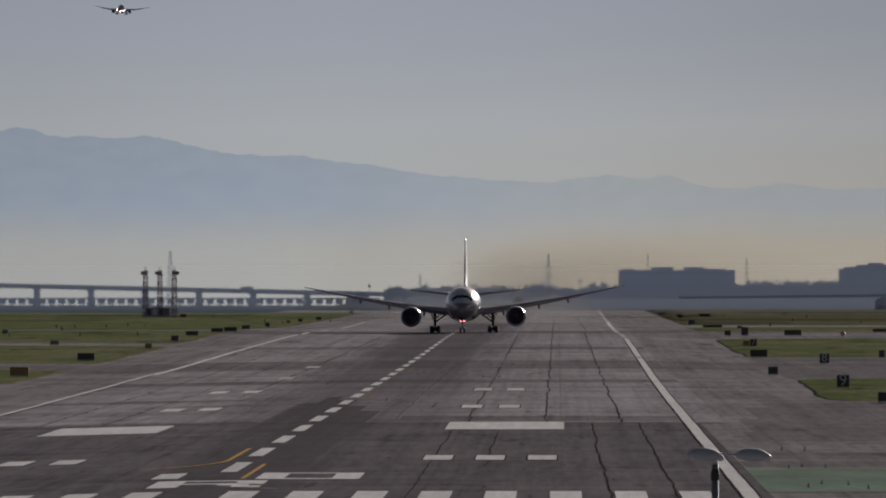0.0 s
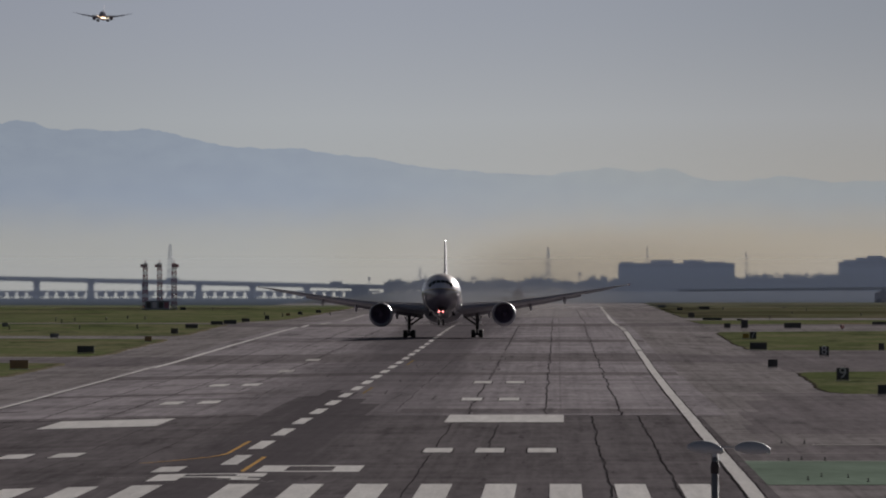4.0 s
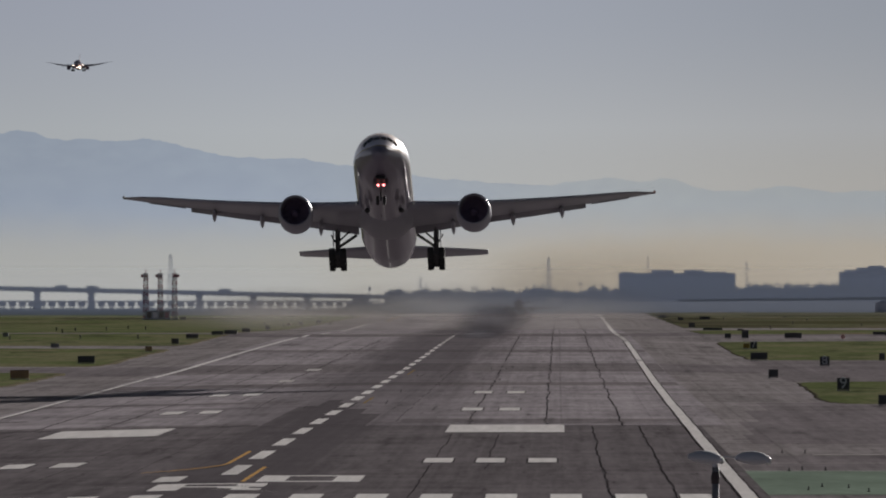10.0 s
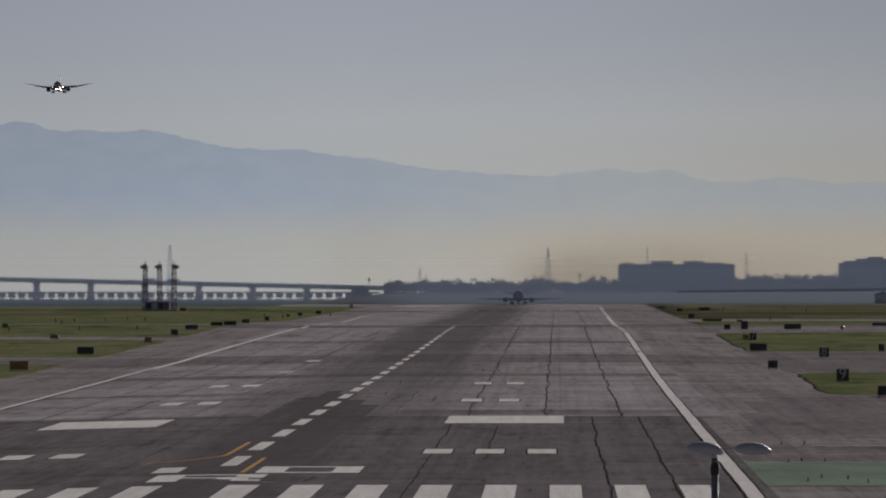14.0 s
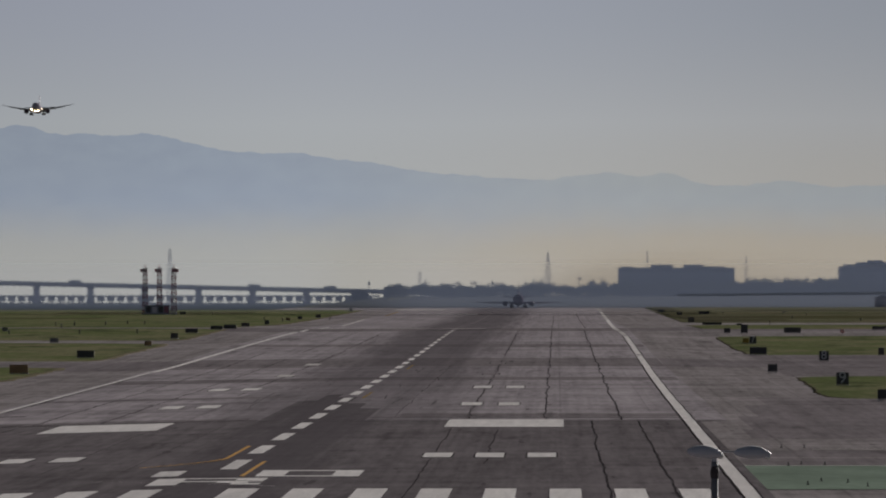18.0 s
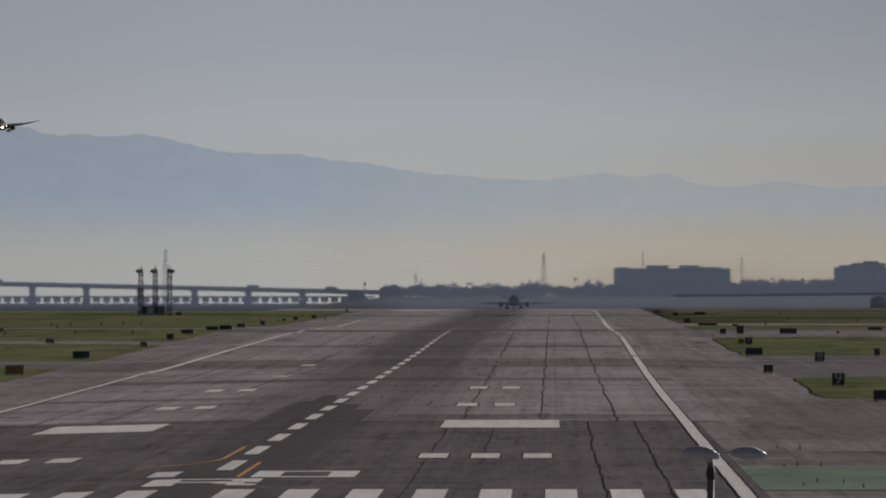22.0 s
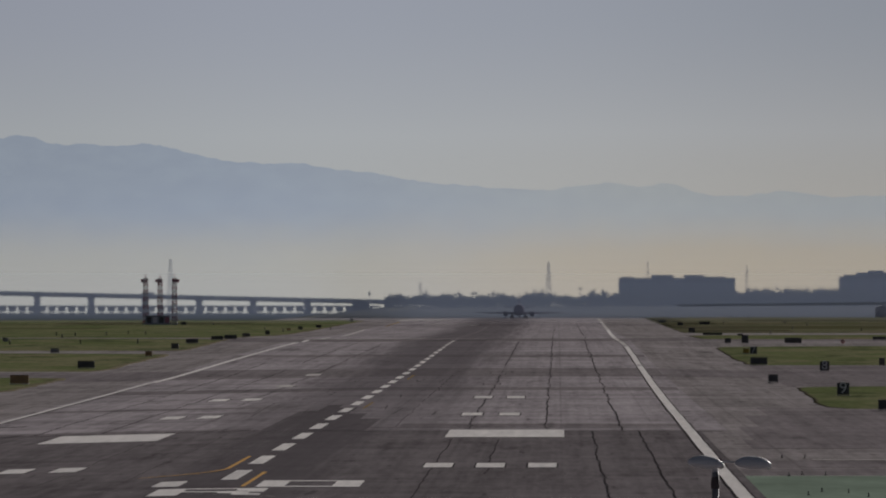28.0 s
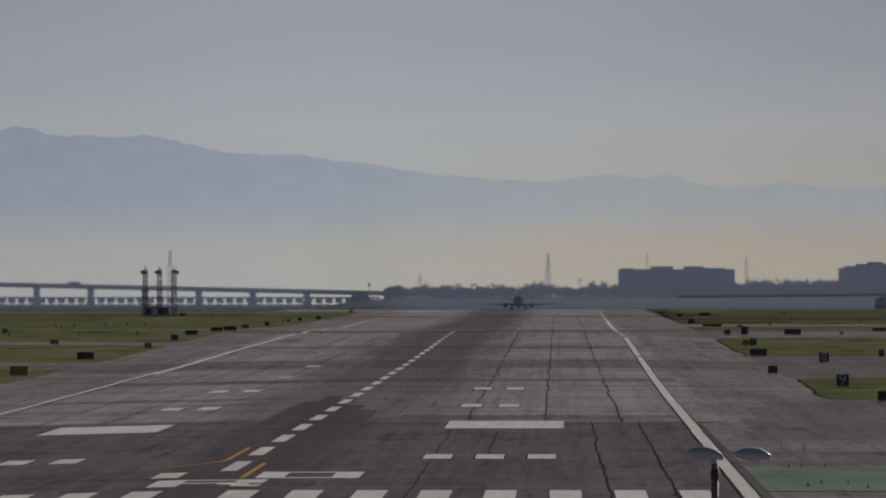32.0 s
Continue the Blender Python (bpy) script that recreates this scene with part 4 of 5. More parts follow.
part("drum", rod(bmesh.new(), (0, 0, 5.4), (0, 0, 6.6), 0.45, n=10), STEEL, beacon)


# ---- trees ----
def leafy_tree(h, spread, seed):
    rnd = random.Random(seed)
    top = thing("tree", "broad dark green tree on the far shore", "tree", "shore trees")
    bm = bmesh.new()
    rod(bm, (0, 0, -0.3), (0.1, 0, h * 0.45), 0.22, 0.13, 7)
    tips = []
    for i in range(5):
        a = i * math.tau / 5 + rnd.uniform(-0.4, 0.4)
        tip = (math.cos(a) * spread * 0.3, math.sin(a) * spread * 0.3, h * rnd.uniform(0.55, 0.8))
        tips.append(tip)
        rod(bm, (0.1, 0, h * rnd.uniform(0.3, 0.45)), tip, 0.1, 0.04, 5)
    part("trunk", bm, BARK, top)
    verts, faces = [], []
    for i in range(14 + rnd.randrange(4)):
        a, rr = rnd.uniform(0, math.tau), spread * 0.38 * math.sqrt(rnd.random())
        c = Vector((math.cos(a) * rr, math.sin(a) * rr, h * rnd.uniform(0.03, 0.84)))
        s = spread * rnd.uniform(0.16, 0.27)
        for j in range(34):
            d = Vector((rnd.gauss(0, 1), rnd.gauss(0, 1), rnd.gauss(0, 0.8))).normalized() * s * rnd.uniform(0.55, 1.1)
            p, q = c + d, s * rnd.uniform(0.22, 0.4)
            u = Vector((rnd.gauss(0, 1), rnd.gauss(0, 1), rnd.gauss(0, 1))).normalized()
            v = u.orthogonal().normalized()
            k = len(verts)
            verts += [p - u * q, p + v * q * 0.7, p + u * q, p - v * q * 0.7]
            faces.append((k, k + 1, k + 2, k + 3))
    me = bpy.data.meshes.new("crown")
    me.from_pydata(verts, [], faces)
    me.materials.append(LEAF)
    part("crown", me, None, top)
    return top


def palm_tree(h, seed):
    rnd = random.Random(seed)
    top = thing("palm_tree", "tall thin fan palm with a small round head", "palm", "shore palms")
    part("trunk", rod(bmesh.new(), (0, 0, -0.3), (0.1, 0, h), 0.17, 0.11, 7), BARK, top)
    for i in range(16):
        a, e = rnd.uniform(0, math.tau), rnd.uniform(-0.5, 1.2)
        bm = bmesh.new()
        d = Vector((math.cos(a) * math.cos(e), math.sin(a) * math.cos(e), math.sin(e)))
        s = d.cross(Vector((0, 0, 1))).normalized() * 0.28
        p0, p1 = Vector((0.1, 0, h)), Vector((0.1, 0, h)) + d * 0.6
        p2 = p1 + d * 0.55 - Vector((0, 0, 0.35))
        vs = [bm.verts.new(p) for p in (p0, p1 + s, p2, p1 - s)]
        bm.faces.new(vs)
        part("frond", bm, PALM, top)
    return top


protos = [leafy_tree(4.2, 5.0, 1), leafy_tree(5.4, 5.2, 2), leafy_tree(6.8, 5.6, 3), leafy_tree(8.2, 6.0, 4)]
rnd = random.Random(9)
spots = [[], [], [], []]
x = -66.0
while x < 24:
    spots[0 if rnd.random() < 0.75 else 1].append((x, 4690 + rnd.uniform(-60, 60)))
    x += rnd.uniform(1.3, 2.6)
for x in (-8.5, -6.5, 14, 18.5):
    spots[2].append((x, 4720))
x = 23.0
while x < 112:
    spots[rnd.choice((1, 1, 2)) if x < 70 else rnd.choice((2, 2, 3, 1))].append((x, (4700 if x < 70 else 4740) + rnd.uniform(-25, 25)))
    x += rnd.uniform(1.6, 3.2)
for x in (79.5, 82, 84, 94.5, 99.5, 106.5, 108.5, 110, 114, 118, 124):
    spots[3].append((x, 4770))
x = 74.0
while x < 116:
    spots[rnd.choice((0, 1))].append((x, 4780 + rnd.uniform(-15, 15)))
    x += rnd.uniform(1.2, 2.2)
x = 112.0
while x < 165:
    spots[rnd.choice((1, 2))].append((x, 4740 + rnd.uniform(-25, 25)))
    x += rnd.uniform(2.0, 4.0)
for p, places in zip(protos, spots):
    for i, (x, y) in enumerate(places):
        m = pose(x, y, bank(x, y), 0, 0, rnd.uniform(0, 360)) @ Matrix.Diagonal((1, 1, 1, 1))
        if i == 0:
            p.matrix_basis = m
        else:
            copy_thing(p, m)
palm = palm_tree(5.0, 5)
tallpalm = palm_tree(6.8, 6)
for i, (x, k) in enumerate(((-39.8, 0), (-34.5, 0), (-33, 0), (-26.3, 0), (-12.5, 0), (8.8, 1), (88, 1), (91, 0), (100, 1))):
    src = (palm, tallpalm)[k]
    m = pose(x, 4712, bank(x, 4712), 0, 0, x * 40)
    if i in (0, 5):
        src.matrix_basis = m
    else:
        copy_thing(src, m)


# ---- aircraft ----
NOSE = ((0.0, 0.06, -1.0), (0.35, 0.62, -0.97), (1.0, 1.02, -0.88), (2.2, 1.45, -0.68), (3.6, 2.12, -0.38), (6.0, 2.78, -0.16), (8.5, 3.03, -0.03), (11.0, 3.1, 0.0),
        (20.0, 3.1, 0.0), (30.0, 3.1, 0.0), (42.0, 3.1, 0.0), (48.0, 2.78, 0.28), (54.0, 2.05, 0.8), (59.0, 1.2, 1.4), (62.5, 0.5, 1.85), (63.7, 0.16, 1.95))


def airfoil(x, le, chord, z, thick, twist=0.0, n=9):
    """Points round a wing section at span x whose leading edge is at le; the nose points to -y."""
    up, low = [], []
    for i in range(n):
        u = 0.5 * (1 - math.cos(math.pi * i / (n - 1)))
        t = thick * chord * (1.4845 * math.sqrt(u) - 0.63 * u - 1.758 * u * u + 1.4215 * u ** 3 - 0.5 * u ** 4) + 0.004 * chord
        camber = 0.02 * chord * math.sin(math.pi * u)
        dz = -twist * (u - 0.3) * chord
        up.append((x, le + u * chord, z + camber + t + dz))
        low.append((x, le + u * chord, z + camber - t + dz))
    return up + low[::-1]


class Jet:
    """An airliner with its nose towards -y; local zero lies on the ground between the main wheels. s: scale of the whole."""

    def __init__(self, name, label, group, s, length, radius, span, axis_z, gear_y, eng_x, eng_r, eng_z, track, wheels, paint, fin_h, tail_span, tail_z, wing_z, tip_rise, lights, fin_paint, wing_paint=None):
        WING = wing_paint or WING_GREY
        self.s, self.r, self.L = s, radius, length
        self.axis, self.nose_y = axis_z, -gear_y
        self.paint = paint
        top = self.top = thing(name, label, "airplane", group)
        k, kr = length / 63.7, radius / 3.1
        st = [(y * k, r * kr, z * kr) for y, r, z in NOSE]
        self.st = st
        # fuselage
        bm = bmesh.new()
        ys = []
        for (a, *_), (b, *_) in zip(st, st[1:]):
            m = max(1, round((b - a) / (2.2 * k)))
            ys += [a + (b - a) * i / m for i in range(m)]
        ys.append(st[-1][0])
        self.add("fuselage", loft(bm, [[self.skin(y, j * math.tau / 40) for j in range(40)] for y in ys]), paint, smooth=True)
        # belly fairing under the wing box
        bm = bmesh.new()
        rings = []
        for i in range(13):
            u = i / 12
            f = math.sin(math.pi * min(max(u, 0.03), 0.97)) ** 0.5
            y = self.nose_y + length * (0.29 + 0.29 * u)
            rings.append([(radius * 1.03 * f * math.sin(a), y, axis_z - radius * 0.42 - (radius * 0.8) * f * 0.86 * max(0, -math.cos(a)) + 0.5 * radius * f * max(0, math.cos(a)) * 0.4) for a in (j * math.tau / 28 for j in range(28))])
        self.add("belly_fairing", loft(bm, rings), WING, smooth=True)
        if s == 1.0:
            for q in (-1, 1):
                bm = bmesh.new()
                bmesh.ops.create_uvsphere(bm, u_segments=12, v_segments=8, radius=1.0, matrix=Matrix.Translation((q * 1.9, self.nose_y + length * 0.315, axis_z - radius * 0.86)) @ Matrix.Diagonal((0.3, 0.7, 0.22, 1)))
                self.add("ram_air_inlet", bm, RUBBER, label="dark air inlet", smooth=True)
            for y, a0 in ((9.0, 172), (14.0, 180), (20.0, 186), (25.5, 180)):
                p = Vector(self.skin(y, radians(a0)))
                self.add("blade_antenna", loft(bmesh.new(), [[(p.x - 0.02, p.y, p.z + 0.05), (p.x + 0.02, p.y, p.z + 0.05), (p.x + 0.02, p.y + 0.5, p.z + 0.05), (p.x - 0.02, p.y + 0.5, p.z + 0.05)],
                                                             [(p.x - 0.01, p.y + 0.2, p.z - 0.34), (p.x + 0.01, p.y + 0.2, p.z - 0.34), (p.x + 0.01, p.y + 0.42, p.z - 0.34), (p.x - 0.01, p.y + 0.42, p.z - 0.34)]]), RUBBER)
        # cockpit panes
        for a0, a1 in ((-64, -44.5), (-43.5, -22.5), (-21.5, -0.8), (0.8, 21.5), (22.5, 43.5), (44.5, 64)):
            bm = bmesh.new()
            grid = []
            for i in range(5):
                y = (2.45 + 0.75 * i / 4 + abs(a0 + a1) * 0.005) * k
                row = []
                for j in range(5):
                    q = Vector(self.skin(y, radians(a0 + (a1 - a0) * j / 4)))
                    c = Vector((0, q.y, self.axis + self.section(y)[1]))
                    row.append(bm.verts.new(c + (q - c) * 1.012 + Vector((0, -0.01, 0))))
                grid.append(row)
            for p, q in zip(grid, grid[1:]):
                for j in range(4):
                    bm.faces.new((p[j], p[j + 1], q[j + 1], q[j]))
            self.add("cockpit_pane", bm, COCKPIT, smooth=True)
        half = span / 2
        ks = span / 60.9
        le0 = -9.6 * ks
        wing_at = lambda x: (le0 + (x - 3.0 * ks) * 0.66, wing_z + tip_rise * ((max(x, 0) / half) ** 1.35))
        def chord_at(x):
            xk = 9.8 * ks
            return (11.6 - (11.6 - 7.3) * x / xk * 1.0) * ks if x < xk else (7.3 - (7.3 - 2.3) * (x - xk) / (half - xk) * ks / ks) * 1.0 * ks if ks == 1 else (7.3 * ks - (7.3 - 2.3) * ks * (x - xk) / (half - xk))
        for side in (-1, 1):
            rings = []
            for u in (0.0, 0.1, 0.2, 0.32, 0.45, 0.6, 0.74, 0.86, 0.93, 0.97, 1.0):
                x = half * u
                le, z = wing_at(x)
                ch = chord_at(x)
                if u > 0.9:
                    le += (u - 0.9) * 14 * ks
                    ch *= 1 - (u - 0.9) * 6.5
                rings.append(airfoil(side * x, le, ch, z, 0.13 - 0.035 * u, 0.03 - 0.05 * u))
            wing = self.add("wing", loft(bmesh.new(), rings), WING, smooth=True)
            self.wings = (*self.wings, wing) if side > 0 else (wing,)
            # flaps and aileron behind the trailing edge
            for u0, u1, drop, wide in ((0.11, 0.315, 0.32, 0.2), (0.335, 0.74, 0.32, 0.2), (0.76, 0.9, 0.03, 0.085)):
                rr = []
                for u in (u0, (u0 + u1) / 2, u1):
                    x = half * u
                    le, z = wing_at(x)
                    ch = chord_at(x)
                    rr.append(airfoil(side * x, le + ch * 0.885, ch * (wide + 0.04), z - ch * 0.016, 0.13, drop, 7))
                self.add("flap" if drop > 0.2 else "aileron", loft(bmesh.new(), rr), (wing_paint or FLAP_GREY), wing, smooth=True)
            for xf in (7.6 * ks, 14.3 * ks, 19.8 * ks):
                le, z = wing_at(xf)
                ch = chord_at(xf)
                rr = []
                for i in range(8):
                    u = i / 7
                    f = math.sin(math.pi * min(max(u, 0.05), 0.96)) ** 0.6 * 0.36 * ks
                    y = le + ch * (0.62 + 0.5 * u)
                    zc = z - ch * 0.085 - 0.55 * ks * u ** 2
                    rr.append([(side * xf + f * 0.75 * math.cos(a), y, zc + f * 1.25 * math.sin(a)) for a in (j * math.tau / 10 for j in range(10))])
                self.add("flap_fairing", loft(bmesh.new(), rr), WING, wing, smooth=True)
            le, z = wing_at(half)
            bm = bmesh.new()
            bmesh.ops.create_icosphere(bm, subdivisions=1, radius=0.16 * ks, matrix=Matrix.Translation((side * (half - 0.1), le + 1.2 * ks, z)))
            self.add("navigation_light", bm, NAV_RED if side > 0 else LENS, wing)
            bm = bmesh.new()
            bmesh.ops.create_uvsphere(bm, u_segments=14, v_segments=8, radius=0.2 * ks, matrix=Matrix.Translation((side * radius * 1.08, wing_at(radius)[0] + 0.15 * ks, wing_at(radius)[1] + 0.1 * ks)))
            self.add("root_lamp", bm, LENS, wing, "glass lamp cover", smooth=True)
            # engine
            ex, f = side * eng_x, eng_r / 1.95
            ey = wing_at(eng_x)[0] - 6.2 * f
            c = (ex, ey, eng_z)
            cowl = self.add("engine_cowl", lathe(bmesh.new(), [(0.25 * f, 1.8 * f), (0.9 * f, 1.92 * f), (2.2 * f, 1.98 * f), (3.6 * f, 1.9 * f), (5.0 * f, 1.55 * f), (5.6 * f, 1.38 * f), (5.6 * f, 1.2 * f), (4.6 * f, 1.2 * f)], c, 36), (wing_paint or NACELLE), smooth=True)
            self.add("inlet_lip", lathe(bmesh.new(), [(0.5 * f, 1.56 * f), (0.16 * f, 1.58 * f), (0.0, 1.68 * f), (0.06 * f, 1.77 * f), (0.26 * f, 1.81 * f)], c, 36), LIP, cowl, smooth=True)
            self.add("inlet_liner", lathe(bmesh.new(), [(0.45 * f, 1.565 * f), (1.5 * f, 1.52 * f), (2.0 * f, 1.52 * f)], c, 30), INLET, cowl, smooth=True)
            self.add("spinner", lathe(bmesh.new(), [(0.95 * f, 0.02 * f), (1.15 * f, 0.2 * f), (1.5 * f, 0.42 * f), (1.75 * f, 0.5 * f)], c, 20), FAN, cowl, smooth=True)
            if s == 1.0:
                bm = bmesh.new()
                vs = [bm.verts.new(Vector((tx * f, ty * f, rr * f))) for tx, ty, rr in ((-0.05, 1.5, 0.45), (-0.2, 1.45, 1.55), (0.2, 1.85, 1.55), (0.05, 1.8, 0.45))]
                bm.faces.new(vs)
                blade = mesh_of("fan_blade", bm, FAN)
                for j in range(22):
                    part("fan_blade", blade, None, cowl, at=pose(*c, 0, j * 360 / 22, 0))
            bm = bmesh.new()
            lathe(bm, [(1.9 * f, 0.4 * f), (1.9 * f, 1.57 * f)], c, 24)
            self.add("fan", bm, FAN, cowl)
            self.add("core_nozzle", lathe(bmesh.new(), [(4.6 * f, 1.0 * f), (6.4 * f, 0.8 * f), (7.2 * f, 0.62 * f), (7.2 * f, 0.5 * f), (8.0 * f, 0.05 * f)], c, 24), FAN, cowl, smooth=True)
            le, z = wing_at(eng_x)
            self.add("pylon", loft(bmesh.new(), [[(ex + dx, y, zz) for dx, y in ((-0.22 * f, y0 + 0.4), (0, y0), (0.22 * f, y0 + 0.4), (0.2 * f, y1 - 0.4), (0, y1), (-0.2 * f, y1 - 0.4))]
                                                 for zz, y0, y1 in ((eng_z + 1.6 * f, ey + 1.6 * f, ey + 8.5 * f), (z + 0.1 * ks, le - 1.2 * f, le + 6.0 * f))]), (wing_paint or NACELLE))
            # tailplane
            kt = tail_span / 21.5
            ty = self.nose_y + length * 0.862
            rr = [airfoil(side * kt * xx, ty + kt * (xx - 0.5) * 0.72, kt * ch, tail_z + kt * (xx * 0.115), 0.1) for xx, ch in ((0.4, 6.6), (5.5, 4.4), (10.2, 2.5), (10.75, 1.9))]
            self.add("tailplane", loft(bmesh.new(), rr), WING, smooth=True)
            # main gear
            gx = side * track / 2
            wr = 0.66 * s
            zt = wing_at(abs(gx))[1] - 0.5 * s
            leg = self.add("main_gear_leg", rod(rod(bmesh.new(), (gx, -0.1 * s, zt + 0.35 * s), (gx, 0, 1.4 * s), 0.3 * s, 0.26 * s, 12), (gx, 0, 1.5 * s), (gx, 0, wr), 0.17 * s, 0.17 * s, 10), GEAR, smooth=True)
            self.legs = (*self.legs, leg) if side > 0 else (leg,)
            self.add("side_brace", rod(rod(bmesh.new(), (gx, 0, 2.0 * s), (gx - side * 2.1 * s, 0.2 * s, zt - 0.1 * s), 0.16 * s), (gx, 0.1 * s, 1.7 * s), (gx, -2.4 * s, zt), 0.13 * s), GEAR, leg)
            self.add("retraction_strut", rod(rod(bmesh.new(), (gx + side * 0.1 * s, -0.2 * s, 2.5 * s), (gx - side * 1.3 * s, -0.6 * s, zt + 0.1 * s), 0.1 * s), (gx, 0.2 * s, 2.2 * s), (gx + side * 0.75 * s, 0.5 * s, zt), 0.08 * s), GEAR, leg)
            self.add("torque_link", rod(rod(bmesh.new(), (gx, 0.2 * s, 1.6 * s), (gx, 0.75 * s, 1.15 * s), 0.08 * s), (gx, 0.75 * s, 1.15 * s), (gx, 0.2 * s, wr), 0.08 * s), GEAR, leg)
            self.add("gear_door", new_box((gx + side * 0.5 * s, 0.2 * s, zt - 0.55 * s), (0.08 * s, 2.6 * s, 1.5 * s), 0.02), WING, leg)
            bm = bmesh.new()
            reach = (wheels - 1) * 0.725 * s
            rod(bm, (0, -reach - 0.1, 0), (0, reach + 0.1, 0), 0.3 * s, n=10)
            for j in range(wheels):
                yy = (j - (wheels - 1) / 2) * 1.45 * s
                rod(bm, (-0.75 * s, yy, 0), (0.75 * s, yy, 0), 0.1 * s, n=8)
                rod(bm, (-0.45 * s, yy, 0), (0.45 * s, yy, 0), 0.3 * s, n=12)
            truck_ob = self.add("bogie", bm, GEAR)
            truck_ob.matrix_basis = pose(gx, 0, wr)
            self.bogies = (*self.bogies, truck_ob) if side > 0 else (truck_ob,)
            for j in range(wheels):
                yy = (j - (wheels - 1) / 2) * 1.45 * s
                for q in (-1, 1):
                    self.wheel(truck_ob, (q * 0.62 * s, yy, 0), wr, 0.7 * s)
        # fin
        kf = fin_h / 10.0
        fy = self.nose_y + length * 0.79
        zf = axis_z + radius * 0.75
        rings = []
        for u in (0, 0.12, 0.4, 0.75, 0.97, 1.0):
            ch = kf * (9.6 - 6.0 * u) * (1.25 if u == 0 else 1.0) * (0.8 if u == 1.0 else 1)
            le = fy + kf * (8.3 * u) - (2.2 * kf if u == 0 else 0)
            rings.append([(p[2], p[1], zf + fin_h * u) for p in airfoil(0, le, ch, 0, 0.065)])
        self.add("fin", loft(bmesh.new(), rings), fin_paint, smooth=True)
        # nose gear
        ny = self.nose_y + 5.9 * k * 1.0
        nz = axis_z - radius * 0.85
        ng = self.add("nose_gear_leg", rod(rod(bmesh.new(), (0, ny, nz), (0, ny, 0.5 * s), 0.14 * s, 0.11 * s, 10), (0, ny, 1.6 * s), (0, ny + 1.6 * s, nz + 0.3), 0.08 * s), GEAR)
        for q in (-1, 1):
            self.wheel(ng, (q * 0.36 * s, ny, 0.53 * s), 0.53 * s, 0.34 * s)
            self.add("nose_gear_door", new_box((q * 0.75 * s, ny + 0.3 * s, nz - 0.25 * s), (0.06 * s, 2.4 * s, 0.9 * s), 0.02), GEAR, ng)
        # solid dark box gives the shade inside the open wheel bay
        self.add("gear_bay", new_box((0, ny - 0.9 * s, axis_z - self.r * 0.93), (1.05 * s, 2.6 * s, 0.3 * s), 0.03), RUBBER, label="dark box standing for the open wheel bay's shade")
        for lx, ly, lz, r, mt in lights:
            bm = bmesh.new()
            bmesh.ops.create_uvsphere(bm, u_segments=12, v_segments=8, radius=r, matrix=Matrix.Translation((lx, ly, lz)))
            self.add("landing_light" if mt is LANDING_LIGHT else "taxi_light", bm, mt, label="bright lamp", smooth=True)

    def section(self, y):
        st = self.st
        for (a, ra, za), (b, rb, zb) in zip(st, st[1:]):
            if y <= b:
                u = (y - a) / (b - a)
                v = u * u * (3 - 2 * u) if a > 30 else u
                return ra + (rb - ra) * v, za + (zb - za) * v
        return st[-1][1:]

    def skin(self, y, a):
        r, z = self.section(y)
        return (r * math.sin(a), self.nose_y + y, self.axis + z + r * math.cos(a))

    def add(self, name, bm, mat, parent=None, label="", smooth=False):
        ob = part(name, bm, mat, parent or self.top, label, smooth)
        return ob

    def wheel(self, parent, at, r, wd):
        x, y, z = at
        tyre = self.add("wheel", rod(bmesh.new(), (x - wd * 0.3, y, z), (x + wd * 0.3, y, z), r * 0.5, n=14), RIM, parent)
        prof = [(-wd * 0.42, r * 0.52), (-wd * 0.5, r * 0.75), (-wd * 0.44, r * 0.93), (-wd * 0.2, r), (wd * 0.2, r), (wd * 0.44, r * 0.93), (wd * 0.5, r * 0.75), (wd * 0.42, r * 0.52)]
        bm = bmesh.new()
        rings = [[(x + px, y + pr * math.sin(i * math.tau / 20), z + pr * math.cos(i * math.tau / 20)) for i in range(20)] for px, pr in prof]
        loft(bm, rings)
        me = mesh_of("tyre", bm, RUBBER, True)
        for poly in me.polygons:
            poly.use_smooth = len(poly.vertices) == 4
        # a tyre stands beside its rim as a piece of the same wheel
        tyre.data.materials.append(RUBBER)
        merged = bmesh.new()
        merged.from_mesh(tyre.data)
        n0 = len(merged.faces)
        merged.from_mesh(me)
        merged.faces.ensure_lookup_table()
        for f in merged.faces[n0:]:
            f.material_index = 1
        merged.to_mesh(tyre.data)
        merged.free()
        bpy.data.meshes.remove(me)


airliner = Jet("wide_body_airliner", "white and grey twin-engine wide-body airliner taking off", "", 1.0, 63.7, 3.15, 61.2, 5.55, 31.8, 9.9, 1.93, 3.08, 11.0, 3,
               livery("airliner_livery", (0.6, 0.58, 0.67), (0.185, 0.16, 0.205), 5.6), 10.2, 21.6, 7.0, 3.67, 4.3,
               [(q * 0.3, -26.2, 2.2, 0.14, TAXI_LIGHT) for q in (-1, 1)], TAIL_BLUE)
Q = 0.68
